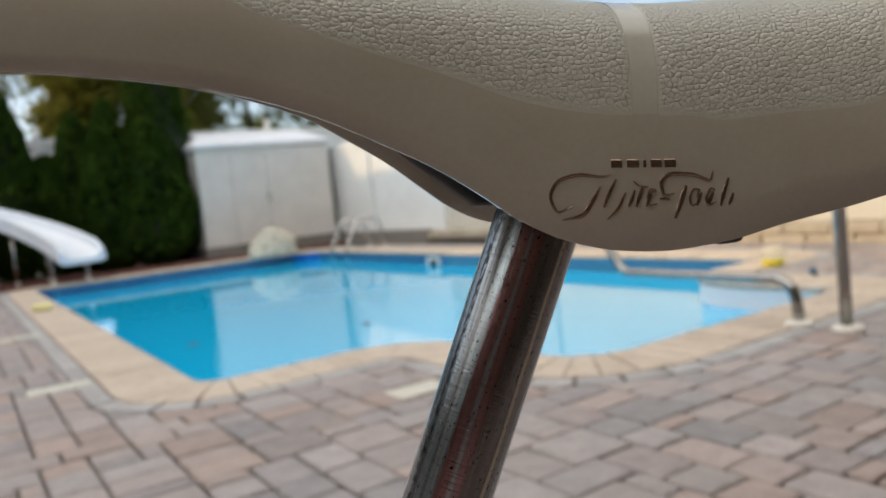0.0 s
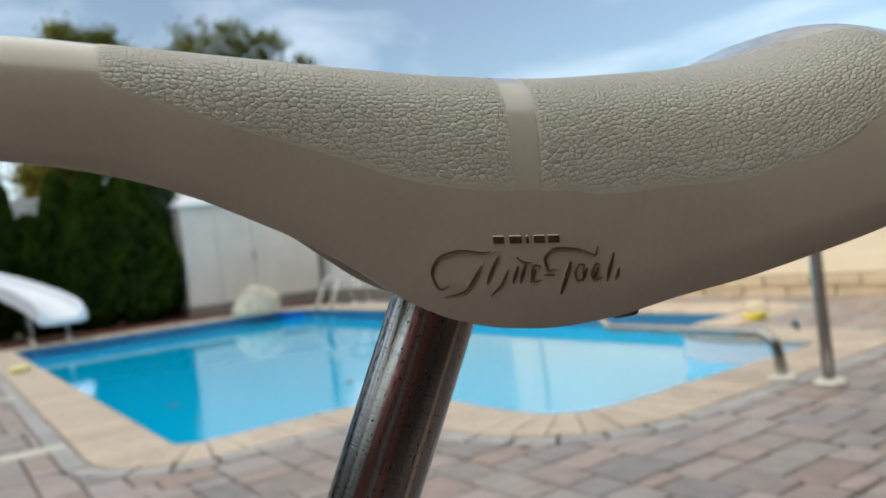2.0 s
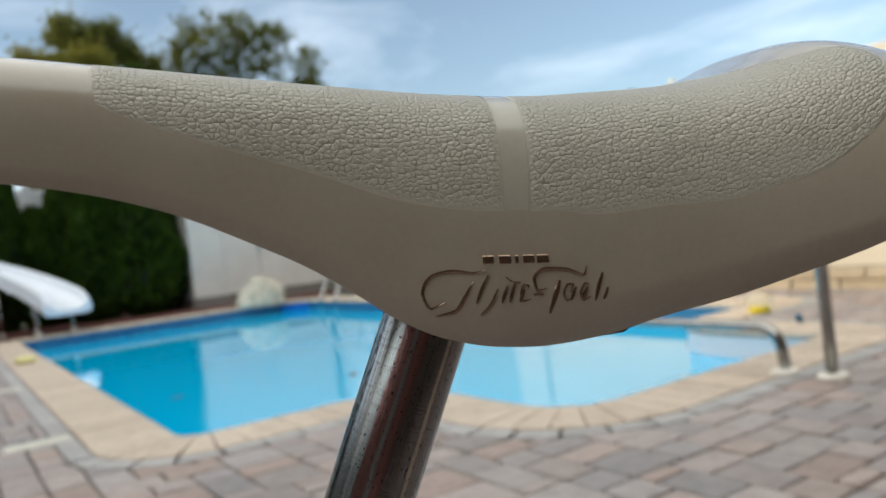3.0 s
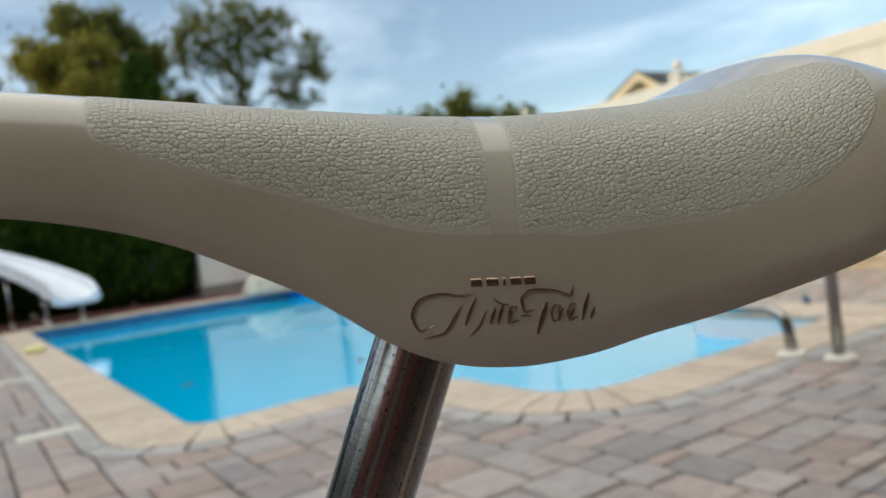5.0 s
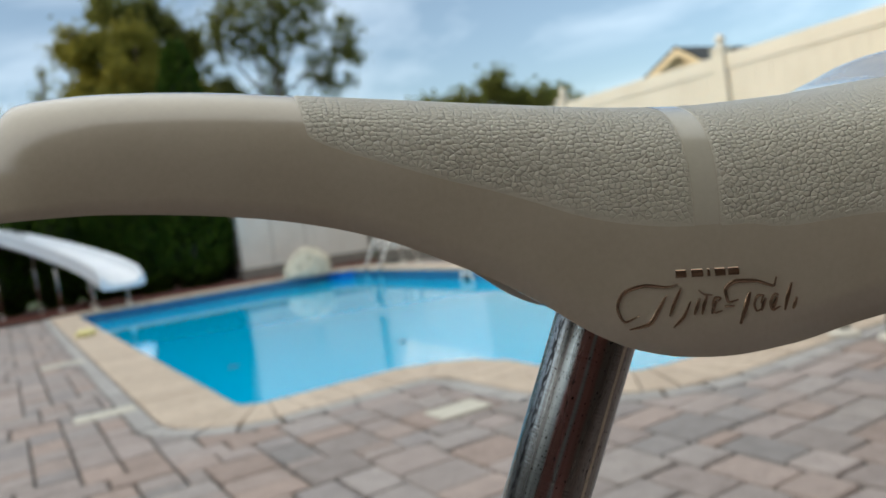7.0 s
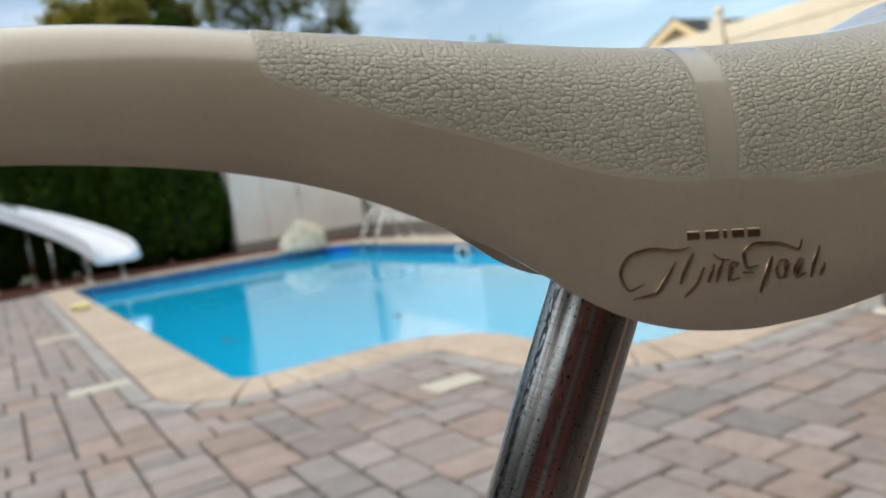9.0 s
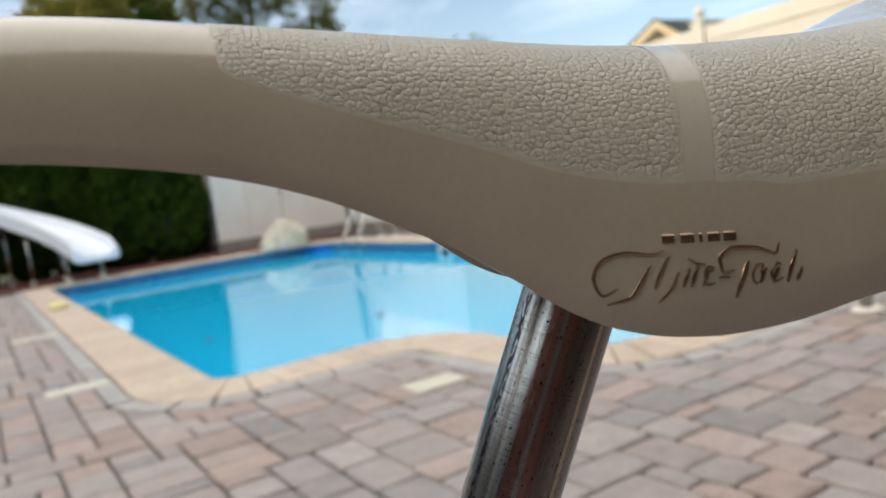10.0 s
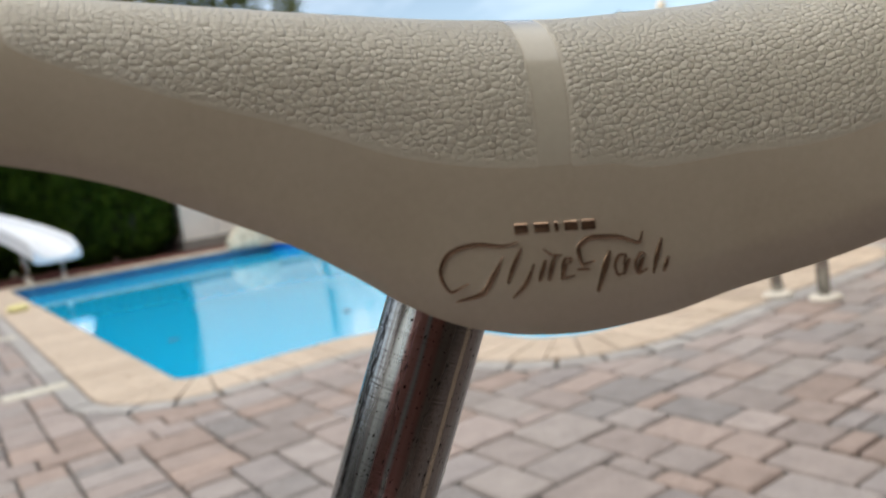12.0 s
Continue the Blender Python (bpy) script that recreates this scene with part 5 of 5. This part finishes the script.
    for pts, low, high in (
        ([(-9.4, -10.6), (-12.6, -12.0), (-14.2, -8.6), (-12.0, -4.9), (-7.0, -3.7), (-2.5, -4.2), (0.5, -3.6)], 0.22, 0.9),
        ([(14.6, -8.0), (12.2, -8.6), (11.6, -5.8), (14.6, -3.7), (19.0, -3.9), (23.4, -5.3), (24.4, -3.2)], 0.22, 1.0),
        ([(-2.6, -6.2), (-4.6, -9.4), (-7.4, -12.8), (-12.0, -13.8)], 0.25, 1.1),
        ([(1.0, -4.8), (-0.8, -8.0), (-2.2, -11.0)], 0.4, 0.9),
        ([(3.0, -7.8), (1.0, -11.4), (-1.6, -13.8)], 0.3, 0.8),
        ([(5.2, -7.2), (4.4, -9.2), (3.6, -11.0)], 0.4, 0.9),
        ([(7.2, -6.4), (6.2, -8.8), (5.4, -11.0)], 0.4, 0.9),
        ([(9.2, -8.0), (8.4, -9.6), (7.8, -11.0)], 0.4, 0.9),
        ([(17.6, -6.4), (16.6, -9.0), (14.6, -13.8)], 0.6, 1.3),
        ([(21.4, -8.0), (20.6, -9.6), (20.0, -11.0)], 0.4, 0.9),
        ([(24.2, -8.0), (23.4, -9.6), (22.8, -11.0)], 0.4, 0.9),
        ([(28.0, -4.8), (26.8, -8.0), (25.8, -11.2)], 0.4, 1.0),
        ([(29.0, -8.2), (28.4, -9.8), (27.8, -11.0)], 0.4, 0.9),
        ([(9.6, -8.2), (10.2, -7.4), (9.2, -7.2), (8.2, -9.0), (8.6, -10.8), (10.4, -10.4)], 0.25, 0.6),
        ([(20.0, -9.2), (20.8, -7.4), (19.6, -7.3), (18.4, -9.4), (18.9, -11.0), (20.6, -10.4)], 0.25, 0.6),
        ([(24.6, -7.6), (23.8, -7.2), (22.4, -9.4), (22.9, -11.0), (24.8, -10.2)], 0.25, 0.7),
        ([(5.0, -5.2), (6.6, -6.4), (8.4, -6.6)], 0.25, 0.45),
        ([(11.0, -9.4), (12.2, -9.4), (13.4, -9.5)], 0.35, 0.5),
    ):
        part("emblem_flourish", emblem_stroke(smooth_line(pts), swell(28, low, high)), EMBLEM, shell)
    lean = Vector((0.4535, 0.0250, 1.0007)).normalized()
    turn_m = lean.to_track_quat("Z", "Y").to_matrix().to_4x4()
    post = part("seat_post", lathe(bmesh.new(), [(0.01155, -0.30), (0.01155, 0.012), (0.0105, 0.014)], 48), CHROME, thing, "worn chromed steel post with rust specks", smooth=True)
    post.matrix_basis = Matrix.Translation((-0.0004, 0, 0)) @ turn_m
    tube = part("seat_tube", lathe(bmesh.new(), [(0.016, -0.8134), (0.016, -0.25), (0.019, -0.249), (0.019, -0.22), (0.0120, -0.219)], 32), BLACKMETAL, thing, "black steel tube with clamp")
    tube.matrix_basis = turn_m
    rail = bmesh.new()
    for side in (-1, 1):
        sweep(rail, [Vector(p) for p in ((-0.045, side * 0.010, 0.008), (-0.020, side * 0.018, -0.012), (0.010, side * 0.021, -0.0145), (0.050, side * 0.0215, -0.0145), (0.085, side * 0.026, 0.006))], 0.0035, 10)
    part("rail", rail, BLACKMETAL, thing, "black steel rails", smooth=True)
    part("clamp_plate", boxed(0.0262, -0.0290, -0.0273, 0.0338, 0.0290, -0.0190, 0.0015), BLACKMETAL, thing)
    part("clamp", boxed(0.012, -0.026, -0.020, 0.048, 0.026, 0.002, 0.003), BLACKMETAL, thing)


saddle()

# ---------------------------------------------------------------- coping, border and pavers
COPING_WIDE, BORDER_WIDE = 0.33, 0.10


def strip_piece(s0, s1, profile):
    """One piece of a strip round the pool between two lengths, with a cross-section of (outward, up) pairs."""
    bm = bmesh.new()
    ends = [[bm.verts.new((*along(s, off), z)) for off, z in profile] for s in (s0, s1)]
    for j in range(len(profile)):
        bm.faces.new((ends[0][j], ends[0][(j + 1) % len(profile)], ends[1][(j + 1) % len(profile)], ends[1][j]))
    bm.faces.new(ends[0][::-1])
    bm.faces.new(ends[1])
    return bm


rng = random.Random(7)
total = float(EDGE_LEN[-1])
coping = tagged(part("coping_bed", strip_piece(0.001, 0.002, [(0.0, -0.06), (0.33, -0.06), (0.33, -0.05), (0.0, -0.05)]), SAND), "tan bullnose brick coping round the pool", "coping", kind="structure")
NOSE = [(0.0, 0.0), (0.322, 0.0), (0.329, -0.005), (0.329, -0.05), (0.02, -0.05), (-0.012, -0.045), (-0.022, -0.032), (-0.020, -0.016), (-0.008, -0.004)]
steps = even_steps(0.20, 0.112)
for s0, s1 in zip(steps, steps[1:]):
    up = 0.004 + rng.uniform(-0.0015, 0.0015)
    gap = min(0.0021, 0.1 * (s1 - s0))
    brick = part("brick", strip_piece(s0 + gap, s1 - gap, [(o + 0.008 if i == 0 else o, z + up) for i, (o, z) in enumerate(NOSE)]), COPING, coping)
border = tagged(part("border_bed", strip_piece(0.001, 0.002, [(0.34, -0.06), (0.43, -0.06), (0.43, -0.05), (0.34, -0.05)]), SAND), "row of narrow grey edging bricks along the coping", "edging", kind="structure")
steps = even_steps(0.385, 0.17)
for s0, s1 in zip(steps, steps[1:]):
    up = rng.uniform(-0.002, 0.002)
    part("brick", strip_piece(s0 + min(0.0045, 0.05 * (s1 - s0)), s1 - min(0.0045, 0.05 * (s1 - s0)), [(0.342, up), (0.428, up), (0.433, up - 0.006), (0.433, -0.04), (0.337, -0.04), (0.337, up - 0.006)]), BORDER, border)

MODULE = 0.0705
SIZES = [(3, 2), (3, 2), (2, 2), (2, 3), (2, 2), (3, 2), (2, 3), (3, 3), (2, 2), (3, 1), (2, 1)]
X0, Y0, X1, Y1 = -4.450, -1.671, 5.86, 12.36
EDGE_HALF = EDGE_XY[::2]
HALF_OUT = EDGE_OUT[::2]
INNER = np.roll(EDGE_XY, -1, 0)


def inside(x, y):
    a, b = EDGE_XY, INNER
    cross = (a[:, 1] > y) != (b[:, 1] > y)
    xs = a[:, 0] + (y - a[:, 1]) / (b[:, 1] - a[:, 1] + 1e-12) * (b[:, 0] - a[:, 0])
    return bool(np.count_nonzero(cross & (x < xs)) % 2)


def clear_of_pool(x, y):
    d = np.hypot(EDGE_HALF[:, 0] - x, EDGE_HALF[:, 1] - y)
    return (-1 if inside(x, y) else 1) * d.min(), int(d.argmin())


def cut_polygon(poly, origin, normal, reach):
    """The part of a convex polygon that lies at least reach beyond the line through origin."""
    out = []
    side = [(p - origin).dot(normal) - reach for p in poly]
    for i, p in enumerate(poly):
        q, a, b = poly[(i + 1) % len(poly)], side[i], side[(i + 1) % len(poly)]
        if a >= 0:
            out.append(p)
        if a * b < 0:
            out.append(p.lerp(q, a / (a - b)))
    return out


def stone(poly, rnd):
    """Vertices and faces of one worn paver over a convex polygon: rounded corners, soft upper edges."""
    ring = []
    n = len(poly)
    for i, p in enumerate(poly):
        a, b = (poly[i - 1] - p), (poly[(i + 1) % n] - p)
        c = min(rnd.uniform(0.006, 0.013), a.length * 0.3, b.length * 0.3)
        ring += [p + a.normalized() * c, p + b.normalized() * c]
    mid = sum(ring, Vector((0, 0))) / len(ring)
    lift = rnd.uniform(-0.0035, 0.002)
    slant = (rnd.uniform(-0.012, 0.012), rnd.uniform(-0.012, 0.012))
    verts = []
    for inset, z in ((0.0, -0.02), (0.0, -0.009), (0.0035, -0.0035), (0.011, 0.0)):
        for p in ring:
            d = p - mid
            k = max(0.2, 1 - inset / max(d.length, 0.001))
            q = mid + d * k
            j = rnd.uniform(-0.0012, 0.0012)
            verts.append((q.x + j, q.y - j, z + (lift + slant[0] * d.x + slant[1] * d.y if z > -0.015 else 0)))
    m = len(ring)
    faces = [(r * m + i, r * m + (i + 1) % m, (r + 1) * m + (i + 1) % m, (r + 1) * m + i) for r in range(3) for i in range(m)]
    faces.append(tuple(range(3 * m, 4 * m)))
    return verts, faces


def lay_pavers():
    rnd = random.Random(21)
    nx, ny = int((X1 - X0) / MODULE), int((Y1 - Y0) / MODULE)
    used = np.zeros((nx, ny), bool)
    pieces = []
    for j in range(ny):
        for i in range(nx):
            if used[i, j]:
                continue
            options = SIZES[:]
            rnd.shuffle(options)
            for w, h in options + [(2, 2), (2, 1), (1, 2), (1, 1)]:
                if i + w <= nx and j + h <= ny and not used[i : i + w, j : j + h].any():
                    # no thin leftovers beside the piece
                    free = 0
                    while i + w + free < nx and free < 2 and not used[i + w + free, j]:
                        free += 1
                    if free == 1 and w < 4 and (w, h) not in ((2, 1), (1, 2), (1, 1)):
                        continue
                    break
            used[i : i + w, j : j + h] = True
            pieces.append((X0 + i * MODULE, Y0 + j * MODULE, w * MODULE, h * MODULE))
    near, far = [], []
    keep = COPING_WIDE + BORDER_WIDE + 0.010
    for x, y, w, h in pieces:
        cx, cy = x + w / 2, y + h / 2
        d, k = clear_of_pool(cx, cy)
        if d < keep - 0.2:
            continue
        g = 0.0038
        poly = [Vector((x + g, y + g)), Vector((x + w - g, y + g)), Vector((x + w - g, y + h - g)), Vector((x + g, y + h - g))]
        if d < keep + 0.25:
            poly = cut_polygon(poly, Vector(EDGE_HALF[k]), Vector(HALF_OUT[k]), keep)
            if len(poly) < 3:
                continue
            area = abs(sum(a.x * b.y - b.x * a.y for a, b in zip(poly, poly[1:] + poly[:1]))) / 2
            if area < 0.0006:
                continue
        rank = math.hypot(cx - 1.3, cy - 1.9)
        (near if rank < 10 else far).append((rank, poly))
    near.sort(key=lambda e: e[0])
    far = near[300:]
    near = near[:300]
    for _, poly in near:
        c = sum(poly, Vector((0, 0))) / len(poly)
        verts, faces = stone([p - c for p in poly], rnd)
        me = bpy.data.meshes.new("paver")
        me.from_pydata(verts, [], faces)
        me.materials.append(PAVER)
        ob = new("paver", me)
        ob.parent = pavement
        ob.location = (c.x, c.y, 0)
    all_v, all_f = [], []
    for _, poly in far:
        verts, faces = stone(poly, rnd)
        base = len(all_v)
        all_v += verts
        all_f += [tuple(base + k for k in f) for f in faces]
    me = bpy.data.meshes.new("pavers")
    me.from_pydata(all_v, [], all_f)
    me.materials.append(PAVER)
    rest = new("pavers", me)
    rest.parent = pavement
    tagged(rest, "tumbled grey and rose concrete pavers farther off", kind="stuff")


lay_pavers()
for x, y, w, h in ((0.19, 3.93, 0.28, 0.135), (0.15, 6.25, 0.30, 0.135), (1.28, 2.36, 0.22, 0.147)):
    slab = part("inset_slab", boxed(-w / 2, -h / 2, -0.02, w / 2, h / 2, 0.006, 0.004), PALE)
    slab.matrix_basis = pose(x + w / 2, y + h / 2, 0)
    tagged(slab, "pale concrete slab set flush in the pavers", "slab", "pale inset slabs", kind="structure")
